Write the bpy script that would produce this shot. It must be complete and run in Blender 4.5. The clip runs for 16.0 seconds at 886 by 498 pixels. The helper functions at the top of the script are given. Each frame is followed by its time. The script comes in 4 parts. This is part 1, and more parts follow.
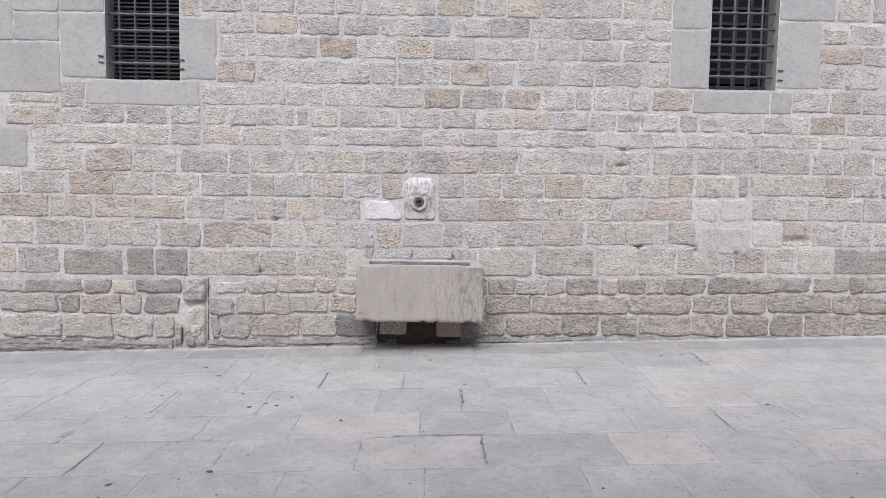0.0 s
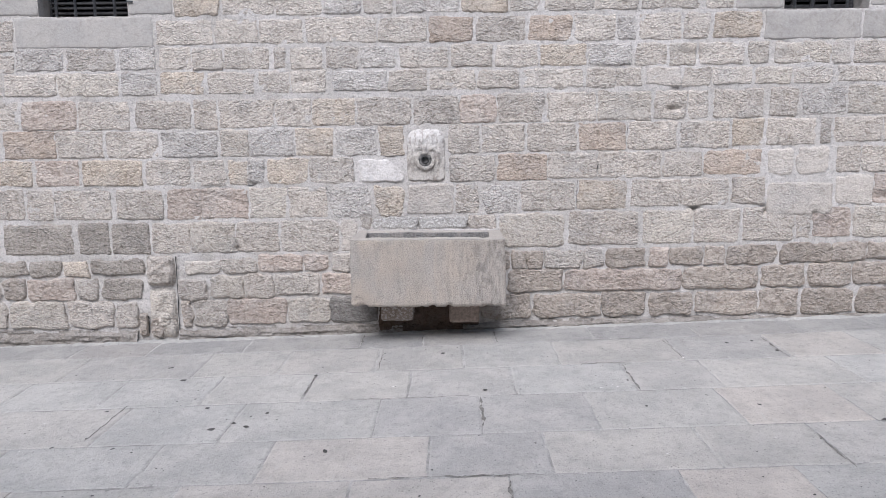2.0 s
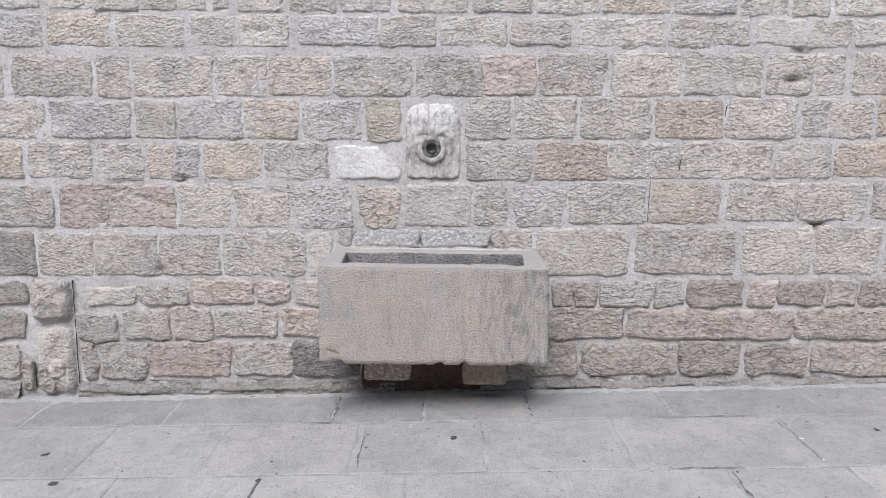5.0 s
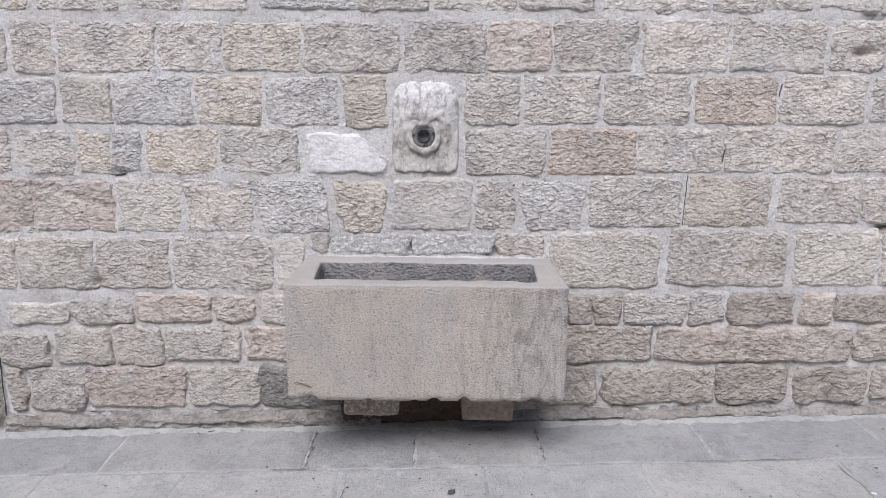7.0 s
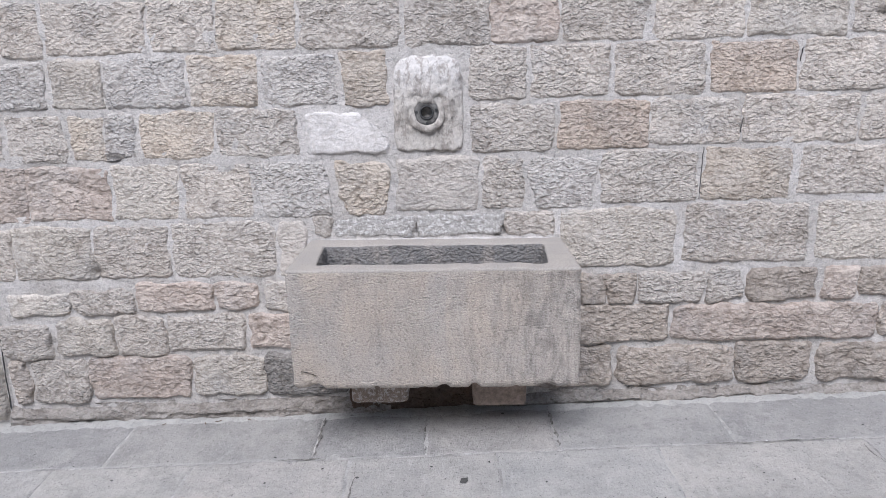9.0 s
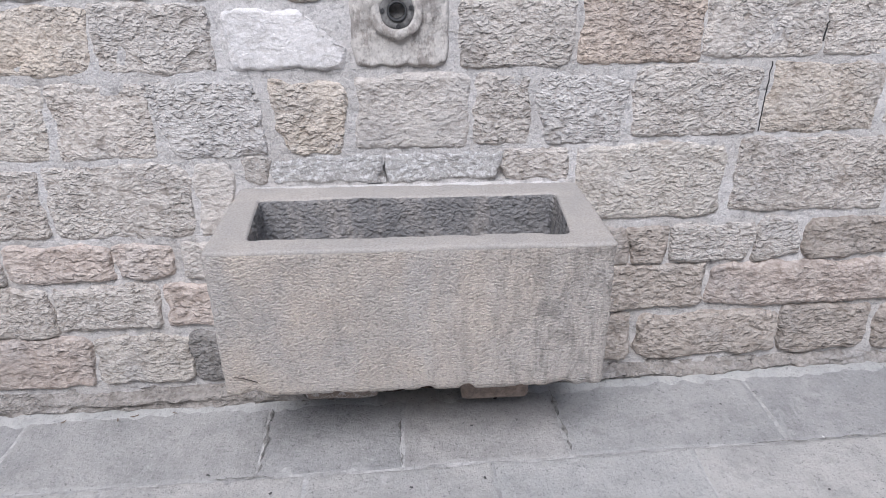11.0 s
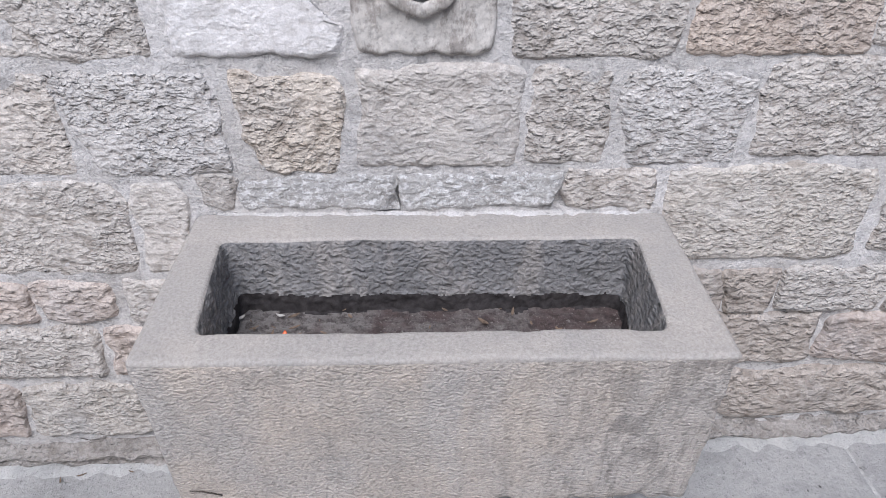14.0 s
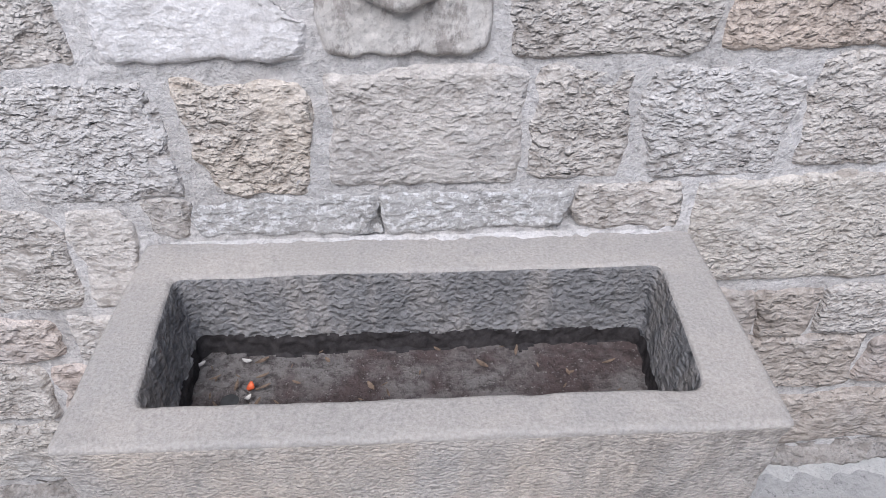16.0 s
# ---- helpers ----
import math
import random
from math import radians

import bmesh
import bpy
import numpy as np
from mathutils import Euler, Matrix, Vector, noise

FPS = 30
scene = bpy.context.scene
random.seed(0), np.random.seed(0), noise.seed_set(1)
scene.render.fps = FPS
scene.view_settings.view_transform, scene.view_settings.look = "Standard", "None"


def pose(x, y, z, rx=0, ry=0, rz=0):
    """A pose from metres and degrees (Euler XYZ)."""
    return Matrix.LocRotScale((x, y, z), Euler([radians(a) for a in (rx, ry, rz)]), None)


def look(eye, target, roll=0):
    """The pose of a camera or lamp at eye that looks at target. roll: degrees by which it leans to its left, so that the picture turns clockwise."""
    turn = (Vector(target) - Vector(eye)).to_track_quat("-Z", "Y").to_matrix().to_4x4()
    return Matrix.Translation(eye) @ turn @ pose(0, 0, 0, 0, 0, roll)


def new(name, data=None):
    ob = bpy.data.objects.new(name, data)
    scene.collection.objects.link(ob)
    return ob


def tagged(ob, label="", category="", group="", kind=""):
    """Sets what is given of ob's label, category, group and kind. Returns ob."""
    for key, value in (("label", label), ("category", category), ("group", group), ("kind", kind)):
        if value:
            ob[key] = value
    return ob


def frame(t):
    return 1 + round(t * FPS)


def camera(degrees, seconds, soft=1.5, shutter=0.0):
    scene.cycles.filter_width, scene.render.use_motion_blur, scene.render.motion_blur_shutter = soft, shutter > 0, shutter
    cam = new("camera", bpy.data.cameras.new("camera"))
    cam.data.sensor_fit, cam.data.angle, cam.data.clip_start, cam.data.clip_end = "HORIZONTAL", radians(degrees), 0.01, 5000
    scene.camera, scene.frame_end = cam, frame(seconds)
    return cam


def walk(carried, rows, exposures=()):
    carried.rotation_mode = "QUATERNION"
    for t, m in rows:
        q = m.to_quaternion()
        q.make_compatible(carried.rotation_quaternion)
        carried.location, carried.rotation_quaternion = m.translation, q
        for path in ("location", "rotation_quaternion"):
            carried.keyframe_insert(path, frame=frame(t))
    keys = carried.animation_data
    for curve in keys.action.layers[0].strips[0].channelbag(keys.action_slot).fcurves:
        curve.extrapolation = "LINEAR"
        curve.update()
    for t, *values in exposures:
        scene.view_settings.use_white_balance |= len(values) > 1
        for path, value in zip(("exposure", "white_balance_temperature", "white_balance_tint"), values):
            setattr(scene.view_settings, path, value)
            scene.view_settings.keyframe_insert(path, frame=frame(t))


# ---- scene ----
cam = camera(64.7, 16.0, soft=0.8)
PATH = [
    (0, (0.103, -6.052, 1.332), (0.132, -4.058, 1.174), 1.0),
    (0.5, (0.063, -5.79, 1.333), (0.107, -3.8, 1.138), 1.3),
    (1, (0.038, -5.551, 1.335), (0.085, -3.565, 1.106), -0.4),
    (1.5, (0.082, -5.251, 1.341), (0.09, -3.264, 1.117), -1.0),
    (2, (0.149, -4.99, 1.353), (0.129, -3.012, 1.06), -0.4),
    (2.5, (0.111, -4.688, 1.358), (0.111, -2.712, 1.05), 0.2),
    (3, (0.159, -4.394, 1.351), (0.123, -2.418, 1.046), 0.0),
    (3.5, (0.194, -4.142, 1.336), (0.108, -2.17, 1.013), 0.9),
    (4, (0.104, -3.876, 1.316), (0.09, -1.9, 1.009), 1.1),
    (4.2, (0.088, -3.816, 1.3), (0.072, -1.837, 1.013), 0.7),
    (6.3, (0.047, -2.905, 1.386), (0.037, -0.948, 0.974), 0.7),
    (6.5, (0.045, -2.884, 1.375), (0.045, -0.924, 0.976), 0.8),
    (7, (0.047, -2.858, 1.381), (0.056, -0.9, 0.974), 0.7),
    (7.5, (0.064, -2.829, 1.377), (0.066, -0.871, 0.97), 0.8),
    (8, (0.069, -2.804, 1.375), (0.061, -0.846, 0.966), 0.3),
    (8.5, (0.071, -2.788, 1.371), (0.057, -0.831, 0.959), 0.2),
    (9, (0.064, -2.756, 1.385), (0.041, -0.814, 0.908), -0.9),
    (9.2, (0.068, -2.715, 1.388), (0.052, -0.786, 0.861), -0.9),
    (11.3, (-0.021, -1.876, 1.46), (0.09, -0.071, 0.606), -0.1),
    (11.5, (-0.008, -1.799, 1.465), (0.078, -0.002, 0.593), -0.2),
    (12, (-0.005, -1.662, 1.465), (0.04, 0.103, 0.526), 0.3),
    (12.5, (-0.013, -1.52, 1.478), (0.032, 0.225, 0.5), -0.5),
    (13, (-0.051, -1.436, 1.492), (0.049, 0.291, 0.488), 0.1),
    (13.5, (-0.039, -1.356, 1.516), (0.05, 0.326, 0.437), 0.8),
    (14, (-0.035, -1.302, 1.537), (0.042, 0.355, 0.42), 1.0),
    (14.5, (-0.028, -1.253, 1.53), (0.029, 0.357, 0.345), 0.8),
    (15, (-0.002, -1.207, 1.545), (0.051, 0.392, 0.345), 0.9),
    (15.5, (0.005, -1.146, 1.539), (0.047, 0.442, 0.323), 0.2),
    (16, (-0.007, -1.057, 1.518), (0.067, 0.54, 0.317), -0.0),
]
walk(cam, [(t, look(eye, target, roll)) for t, eye, target, roll in PATH],
     exposures=[(0.0, 0.27, 5970, 11.2), (4.0, 0.25, 5950, 11.0), (8.0, 0.25, 5890, 11.2), (12.0, 0.29, 5810, 11.4), (16.0, 0.30, 5780, 11.4)])


# The street drops gently away from the wall and rises along it.
def ground_z(x, y):
    return 0.008 + 0.033 * x + 0.013 * y


# ---- world and light: an overcast day in a narrow street ----
world = bpy.data.worlds.new("overcast_sky")
scene.world = world
world.use_nodes = True
wn = world.node_tree.nodes
sky = wn.new("ShaderNodeTexSky")
sky.sky_type = "NISHITA"
sky.sun_disc = False
sky.sun_elevation = radians(53)
sky.sun_rotation = radians(200)
sky.dust_density = 4.0
sky.air_density = 1.2
world.node_tree.links.new(sky.outputs[0], wn["Background"].inputs[0])
wn["Background"].inputs[1].default_value = 0.086
sun = new("sun", bpy.data.lights.new("sun", "SUN"))
sun.data.energy = 3.02
sun.data.angle = radians(38)
sun.data.color = (1.0, 0.97, 0.95)
sun.matrix_world = look((-1.0, -4.8, 6.1), (0, 0, 0))


# ---- materials ----
class Nodes:
    """A short hand for building a node material."""

    def __init__(self, name):
        self.mat = bpy.data.materials.new(name)
        self.mat.use_nodes = True
        self.tree = self.mat.node_tree
        self.bsdf = self.tree.nodes["Principled BSDF"]
        self.pos = self.add("ShaderNodeNewGeometry").outputs["Position"]

    def add(self, kind, **values):
        node = self.tree.nodes.new(kind)
        for key, value in values.items():
            node.inputs[key.replace("_", " ")].default_value = value
        return node

    def link(self, a, b):
        self.tree.links.new(a, b)

    def noise(self, scale, detail=4.0, rough=0.55, stretch=(1, 1, 1), distortion=0.0, offset=None):
        m = self.add("ShaderNodeMapping", Scale=stretch)
        self.link(self.pos, m.inputs["Vector"])
        if offset is not None:
            self.link(offset, m.inputs["Location"])
        n = self.add("ShaderNodeTexNoise", Scale=scale, Detail=detail, Roughness=rough, Distortion=distortion)
        self.link(m.outputs[0], n.inputs["Vector"])
        return n.outputs["Fac"]

    def cells(self, scale, stretch=(1, 1, 1), warp=0.35, offset=None):
        """Close irregular lumps: 0 in the middle of a lump, about 0.7 in the creases between."""
        m = self.add("ShaderNodeMapping", Scale=tuple(scale * k for k in stretch))
        self.link(self.pos, m.inputs["Vector"])
        if offset is not None:
            self.link(offset, m.inputs["Location"])
        stir = self.add("ShaderNodeTexNoise", Scale=0.8, Detail=3.0, Roughness=0.6)
        self.link(m.outputs[0], stir.inputs["Vector"])
        moved = self.add("ShaderNodeVectorMath")
        moved.operation = "MULTIPLY_ADD"
        self.link(stir.outputs["Color"], moved.inputs[0])
        moved.inputs[1].default_value = (warp * 4, warp * 4, warp * 4)
        self.link(m.outputs[0], moved.inputs[2])
        v = self.add("ShaderNodeTexVoronoi", Scale=1.0)
        v.feature = "SMOOTH_F1"
        v.inputs["Smoothness"].default_value = 0.65
        self.link(moved.outputs[0], v.inputs["Vector"])
        return v.outputs["Distance"]

    def ramp(self, fac, *stops):
        r = self.add("ShaderNodeValToRGB")
        e = r.color_ramp.elements
        while len(e) < len(stops):
            e.new(0.5)
        for el, (p, c) in zip(e, stops):
            el.position = p
            el.color = (*c, 1) if isinstance(c, tuple) else (c, c, c, 1)
        self.link(fac, r.inputs["Fac"])
        return r.outputs["Color"]

    def mix(self, fac, a, b, blend="MIX"):
        m = self.tree.nodes.new("ShaderNodeMix")
        m.data_type, m.blend_type = "RGBA", blend
        for socket, value in ((m.inputs[0], fac), (m.inputs[6], a), (m.inputs[7], b)):
            if isinstance(value, bpy.types.NodeSocket):
                self.link(value, socket)
            else:
                socket.default_value = (*value, 1) if isinstance(value, tuple) else value
        return m.outputs[2]

    def math(self, op, a, b):
        m = self.tree.nodes.new("ShaderNodeMath")
        m.operation = op
        for socket, value in zip(m.inputs, (a, b)):
            if isinstance(value, bpy.types.NodeSocket):
                self.link(value, socket)
            else:
                socket.default_value = value
        return m.outputs[0]

    def bump(self, *layers):
        last = None
        for height, distance, strength in layers:
            b = self.add("ShaderNodeBump", Strength=strength, Distance=distance)
            self.link(height, b.inputs["Height"])
            if last:
                self.link(last, b.inputs["Normal"])
            last = b.outputs["Normal"]
        self.link(last, self.bsdf.inputs["Normal"])

    def done(self, colour, rough=0.9):
        self.link(colour, self.bsdf.inputs["Base Color"])
        self.bsdf.inputs["Roughness"].default_value = rough
        self.bsdf.inputs["Specular IOR Level"].default_value = 0.25
        return self.mat


def shade(c, k):
    return tuple(min(1.0, v * k) for v in c)


def stone_material(name, tone, tint, relief=1.0, vary=0.11, lime=0.0, size=1.0):
    """Sandstone: its own tone a block, mineral patches, and the close lumps and creases that the mason's point left."""
    n = Nodes(name)
    info = n.add("ShaderNodeObjectInfo")
    shift = n.add("ShaderNodeCombineXYZ")
    far = n.math("MULTIPLY", info.outputs["Random"], 37.0)
    for i in range(3):
        n.link(far, shift.inputs[i])
    off = shift.outputs[0]

    large = n.noise(5.0, 5.0, 0.6, offset=off)
    patch = n.noise(13.0, 6.0, 0.65, offset=off)
    coarse = n.cells(70.0 / size, (0.84, 1.0, 1.08), 0.36, off)
    close = n.cells(150.0 / size, (0.85, 1.0, 1.15), 0.35, off)
    ridges = n.noise(56.0 / size, 2.0, 0.5, (0.68, 1.0, 1.35), 0.4, off)
    bed = n.noise(20.0 / size, 3.0, 0.55, (0.8, 1.0, 1.3), 0.3, off)
    grain = n.noise(280.0, 3.0, 0.7)
    dressed = n.ramp(n.noise(7.0, 4.0, 0.6, offset=off), (0.38, 0.45), (0.54, 1.0))
    base = n.mix(n.ramp(large, (0.40, 0.0), (0.60, 1.0)), tone, tint)
    base = n.mix(n.ramp(patch, (0.50, 0.0), (0.66, 0.45)), base, shade(tone, 1.16))
    base = n.mix(n.ramp(n.noise(4.2, 5.0, 0.62, offset=off), (0.52, 0.0), (0.68, 0.35)), base, shade((0.93, 0.915, 0.915), sum(tone) / 2.95))
    # shade of the creases and low beds, multiplied into the colour by bump height
    crease_shade = 0.3 + 0.6 * min(1.0, relief)
    base = n.mix(0.6 * crease_shade, base, n.ramp(bed, (0.34, (0.62, 0.60, 0.58)), (0.45, 0.97), (0.60, 1.08)), "MULTIPLY")
    base = n.mix(0.95 * crease_shade, base, n.ramp(coarse, (0.20, 1.08), (0.42, 1.02), (0.56, 0.94), (0.74, (0.70, 0.68, 0.66))), "MULTIPLY")
    base = n.mix(0.85 * crease_shade, base, n.ramp(close, (0.20, 1.07), (0.44, 1.02), (0.60, 0.94), (0.76, (0.76, 0.74, 0.72))), "MULTIPLY")
    base = n.mix(0.55, base, n.ramp(grain, (0.36, 0.76), (0.64, 1.2)), "MULTIPLY")
    value = n.ramp(info.outputs["Random"], (0.0, 1 - vary), (1.0, 1 + vary * 0.6))
    base = n.mix(1.0, base, value, "MULTIPLY")
    if lime:
        base = n.mix(n.ramp(n.noise(58.0, 6.0, 0.75), (0.50, 0.0), (0.57, lime)), base, (0.70, 0.69, 0.69))
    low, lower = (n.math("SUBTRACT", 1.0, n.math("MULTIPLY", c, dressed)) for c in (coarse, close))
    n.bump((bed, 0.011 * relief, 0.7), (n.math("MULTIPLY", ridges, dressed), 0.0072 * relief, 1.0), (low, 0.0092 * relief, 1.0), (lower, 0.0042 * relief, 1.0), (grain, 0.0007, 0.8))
    return n.done(base, 0.92)


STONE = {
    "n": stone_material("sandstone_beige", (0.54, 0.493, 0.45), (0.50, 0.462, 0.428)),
    # u: a lighter beige, laid in the upper courses
    "u": stone_material("sandstone_upper_beige", (0.565, 0.52, 0.478), (0.53, 0.492, 0.456), 0.9, 0.12),
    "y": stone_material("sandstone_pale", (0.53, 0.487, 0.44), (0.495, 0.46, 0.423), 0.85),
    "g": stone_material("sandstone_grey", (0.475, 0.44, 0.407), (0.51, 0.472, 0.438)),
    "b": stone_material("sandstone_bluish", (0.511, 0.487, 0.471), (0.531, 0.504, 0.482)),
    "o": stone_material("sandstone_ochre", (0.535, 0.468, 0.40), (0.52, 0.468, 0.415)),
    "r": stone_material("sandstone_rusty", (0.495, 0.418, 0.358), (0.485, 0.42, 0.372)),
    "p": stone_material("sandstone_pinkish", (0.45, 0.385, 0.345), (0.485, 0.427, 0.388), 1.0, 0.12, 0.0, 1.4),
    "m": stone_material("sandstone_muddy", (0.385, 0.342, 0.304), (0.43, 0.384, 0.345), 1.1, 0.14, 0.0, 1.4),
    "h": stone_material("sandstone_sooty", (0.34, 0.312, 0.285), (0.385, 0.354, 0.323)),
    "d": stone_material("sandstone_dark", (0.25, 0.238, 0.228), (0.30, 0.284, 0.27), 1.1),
    # k: near-black, puts the trough's shade into the stones' colour
    "k": stone_material("sandstone_shade_dark", (0.105, 0.072, 0.055), (0.13, 0.098, 0.08), 0.9),
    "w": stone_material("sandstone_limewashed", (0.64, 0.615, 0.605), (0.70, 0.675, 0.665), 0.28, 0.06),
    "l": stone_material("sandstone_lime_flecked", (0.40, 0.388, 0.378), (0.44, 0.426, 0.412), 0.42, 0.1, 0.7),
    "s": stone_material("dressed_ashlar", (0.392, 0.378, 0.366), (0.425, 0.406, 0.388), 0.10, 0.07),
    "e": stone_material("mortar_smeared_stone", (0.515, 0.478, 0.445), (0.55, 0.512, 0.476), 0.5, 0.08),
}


def mortar_material():
    n = Nodes("lime_mortar")
    patch = n.noise(2.2, 5.0, 0.6)
    stain = n.noise(11.0, 6.0, 0.65)
    soil = n.noise(4.5, 6.0, 0.68)
    grain = n.noise(200.0, 4.0, 0.7)
    trowel = n.noise(30.0, 5.0, 0.62)
    crumb = n.noise(75.0, 4.0, 0.7)
    base = n.mix(n.ramp(patch, (0.42, 0.0), (0.58, 1.0)), (0.575, 0.552, 0.54), (0.495, 0.473, 0.456))
    base = n.mix(n.ramp(stain, (0.5, 0.0), (0.8, 0.6)), base, (0.57, 0.55, 0.54))
    base = n.mix(n.ramp(soil, (0.52, 0.0), (0.64, 0.42)), base, (0.385, 0.352, 0.322))
    base = n.mix(0.5, base, n.ramp(grain, (0.37, 0.70), (0.63, 1.2)), "MULTIPLY")
    base = n.mix(0.6, base, n.ramp(trowel, (0.36, 0.62), (0.46, 1.0), (0.62, 1.06)), "MULTIPLY")
    base = n.mix(0.6, base, n.ramp(crumb, (0.34, 0.55), (0.43, 1.0), (0.66, 1.08)), "MULTIPLY")
    n.bump((trowel, 0.011, 0.8), (crumb, 0.005, 0.9), (grain, 0.002, 0.8))
    return n.done(base, 0.95)


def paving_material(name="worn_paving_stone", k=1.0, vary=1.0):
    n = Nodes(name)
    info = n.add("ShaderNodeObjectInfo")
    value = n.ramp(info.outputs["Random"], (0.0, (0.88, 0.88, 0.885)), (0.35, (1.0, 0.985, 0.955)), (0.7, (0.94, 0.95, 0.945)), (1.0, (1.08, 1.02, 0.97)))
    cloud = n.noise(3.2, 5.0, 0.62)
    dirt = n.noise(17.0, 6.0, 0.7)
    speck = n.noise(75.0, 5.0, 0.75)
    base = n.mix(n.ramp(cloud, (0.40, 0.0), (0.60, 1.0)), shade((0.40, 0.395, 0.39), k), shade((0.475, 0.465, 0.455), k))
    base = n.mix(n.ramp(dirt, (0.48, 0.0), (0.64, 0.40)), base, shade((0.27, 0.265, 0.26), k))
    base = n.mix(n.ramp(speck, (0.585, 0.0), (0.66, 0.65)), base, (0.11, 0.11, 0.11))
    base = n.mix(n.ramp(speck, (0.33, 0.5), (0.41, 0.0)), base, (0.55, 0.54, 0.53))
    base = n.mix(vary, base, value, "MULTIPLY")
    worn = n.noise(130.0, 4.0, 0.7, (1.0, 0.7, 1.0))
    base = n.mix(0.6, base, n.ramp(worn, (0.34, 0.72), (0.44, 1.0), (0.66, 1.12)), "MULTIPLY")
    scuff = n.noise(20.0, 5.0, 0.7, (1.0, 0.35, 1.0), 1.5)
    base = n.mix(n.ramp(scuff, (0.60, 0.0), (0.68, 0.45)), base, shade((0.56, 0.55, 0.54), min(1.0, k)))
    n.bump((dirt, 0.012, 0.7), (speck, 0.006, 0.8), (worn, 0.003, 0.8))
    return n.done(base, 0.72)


def joint_material():
    n = Nodes("gritty_paving_joint")
    grit = n.noise(60.0, 5.0, 0.7)
    long = n.noise(5.0, 5.0, 0.65)
    base = n.mix(n.ramp(long, (0.4, 0.0), (0.6, 1.0)), (0.53, 0.52, 0.51), (0.33, 0.322, 0.313))
    base = n.mix(0.8, base, n.ramp(grit, (0.3, 0.6), (0.7, 1.2)), "MULTIPLY")
    n.bump((grit, 0.008, 0.8))
    return n.done(base, 0.95)


def trough_material(name, tone, tint, wide, fine_scale, relief, streaks, grain=165.0):
    """Dense grey stone; tooled in short level strokes, with water streaks running down it."""
    n = Nodes(name)
    tool = n.cells(grain, (0.80, 0.8, 1.08), 0.40)
    fine = n.noise(fine_scale, 4.0, 0.75)
    cloud = n.noise(4.5, 5.0, 0.6)
    run = n.noise(wide, 5.0, 0.6, (1.0, 1.0, 0.22), 0.6)
    narrow = n.noise(17.0, 6.0, 0.68, (1.0, 1.0, 0.16), 0.5)
    base = n.mix(n.ramp(cloud, (0.35, 0.0), (0.65, 1.0)), tone, tint)
    base = n.mix(n.ramp(run, (0.46, 0.0), (0.58, streaks)), base, (0.58, 0.51, 0.445))
    if streaks > 0.5:
        # bluish grey bloom in broad upright patches
        bloom = n.noise(3.0, 4.0, 0.6, (1.0, 1.0, 0.35), 0.8)
        base = n.mix(n.ramp(bloom, (0.50, 0.0), (0.62, 0.4)), base, (0.475, 0.462, 0.455))
    base = n.mix(n.ramp(narrow, (0.52, 0.0), (0.70, streaks * 0.6)), base, shade(tone, 0.66))
    if streaks > 0.5:
        # dark drips, thickest towards the far end of the face
        sep = n.add("ShaderNodeSeparateXYZ")
        n.link(n.pos, sep.inputs[0])
        drips = n.noise(20.0, 7.0, 0.7, (1.0, 1.0, 0.2), 1.2)
        share = n.math("MULTIPLY", n.ramp(sep.outputs[0], (0.05, 0.12), (0.34, 1.0)), n.ramp(drips, (0.45, 0.0), (0.62, 0.60)))
        base = n.mix(share, base, shade(tone, 0.45))
    # creases between the tool strokes are darkened in the colour
    base = n.mix(0.15 + 0.65 * min(1.0, relief), base, n.ramp(tool, (0.20, 1.06), (0.50, 1.0), (0.66, 0.86), (0.82, 0.60)), "MULTIPLY")
    base = n.mix(0.6, base, n.ramp(fine, (0.36, 0.76), (0.64, 1.22)), "MULTIPLY")
    n.bump((n.math("SUBTRACT", 1.0, tool), 0.0034 * relief, 1.0), (fine, 0.0022, 0.9))
    return n.done(base, 0.88)


def plain_material(name, tone, rough=0.6, metal=0.0, wear=0.25, scale=40.0, bump=0.002):
    n = Nodes(name)
    a = n.noise(scale, 5.0, 0.65)
    b = n.noise(scale * 0.2, 4.0, 0.6)
    base = n.mix(n.ramp(a, (0.35, 0.0), (0.75, 1.0)), shade(tone, 1 - wear), shade(tone, 1 + wear))
    base = n.mix(0.6, base, n.ramp(b, (0.35, 0.75), (0.65, 1.15)), "MULTIPLY")
    n.bump((a, bump, 0.6))
    n.bsdf.inputs["Metallic"].default_value = metal
    return n.done(base, rough)


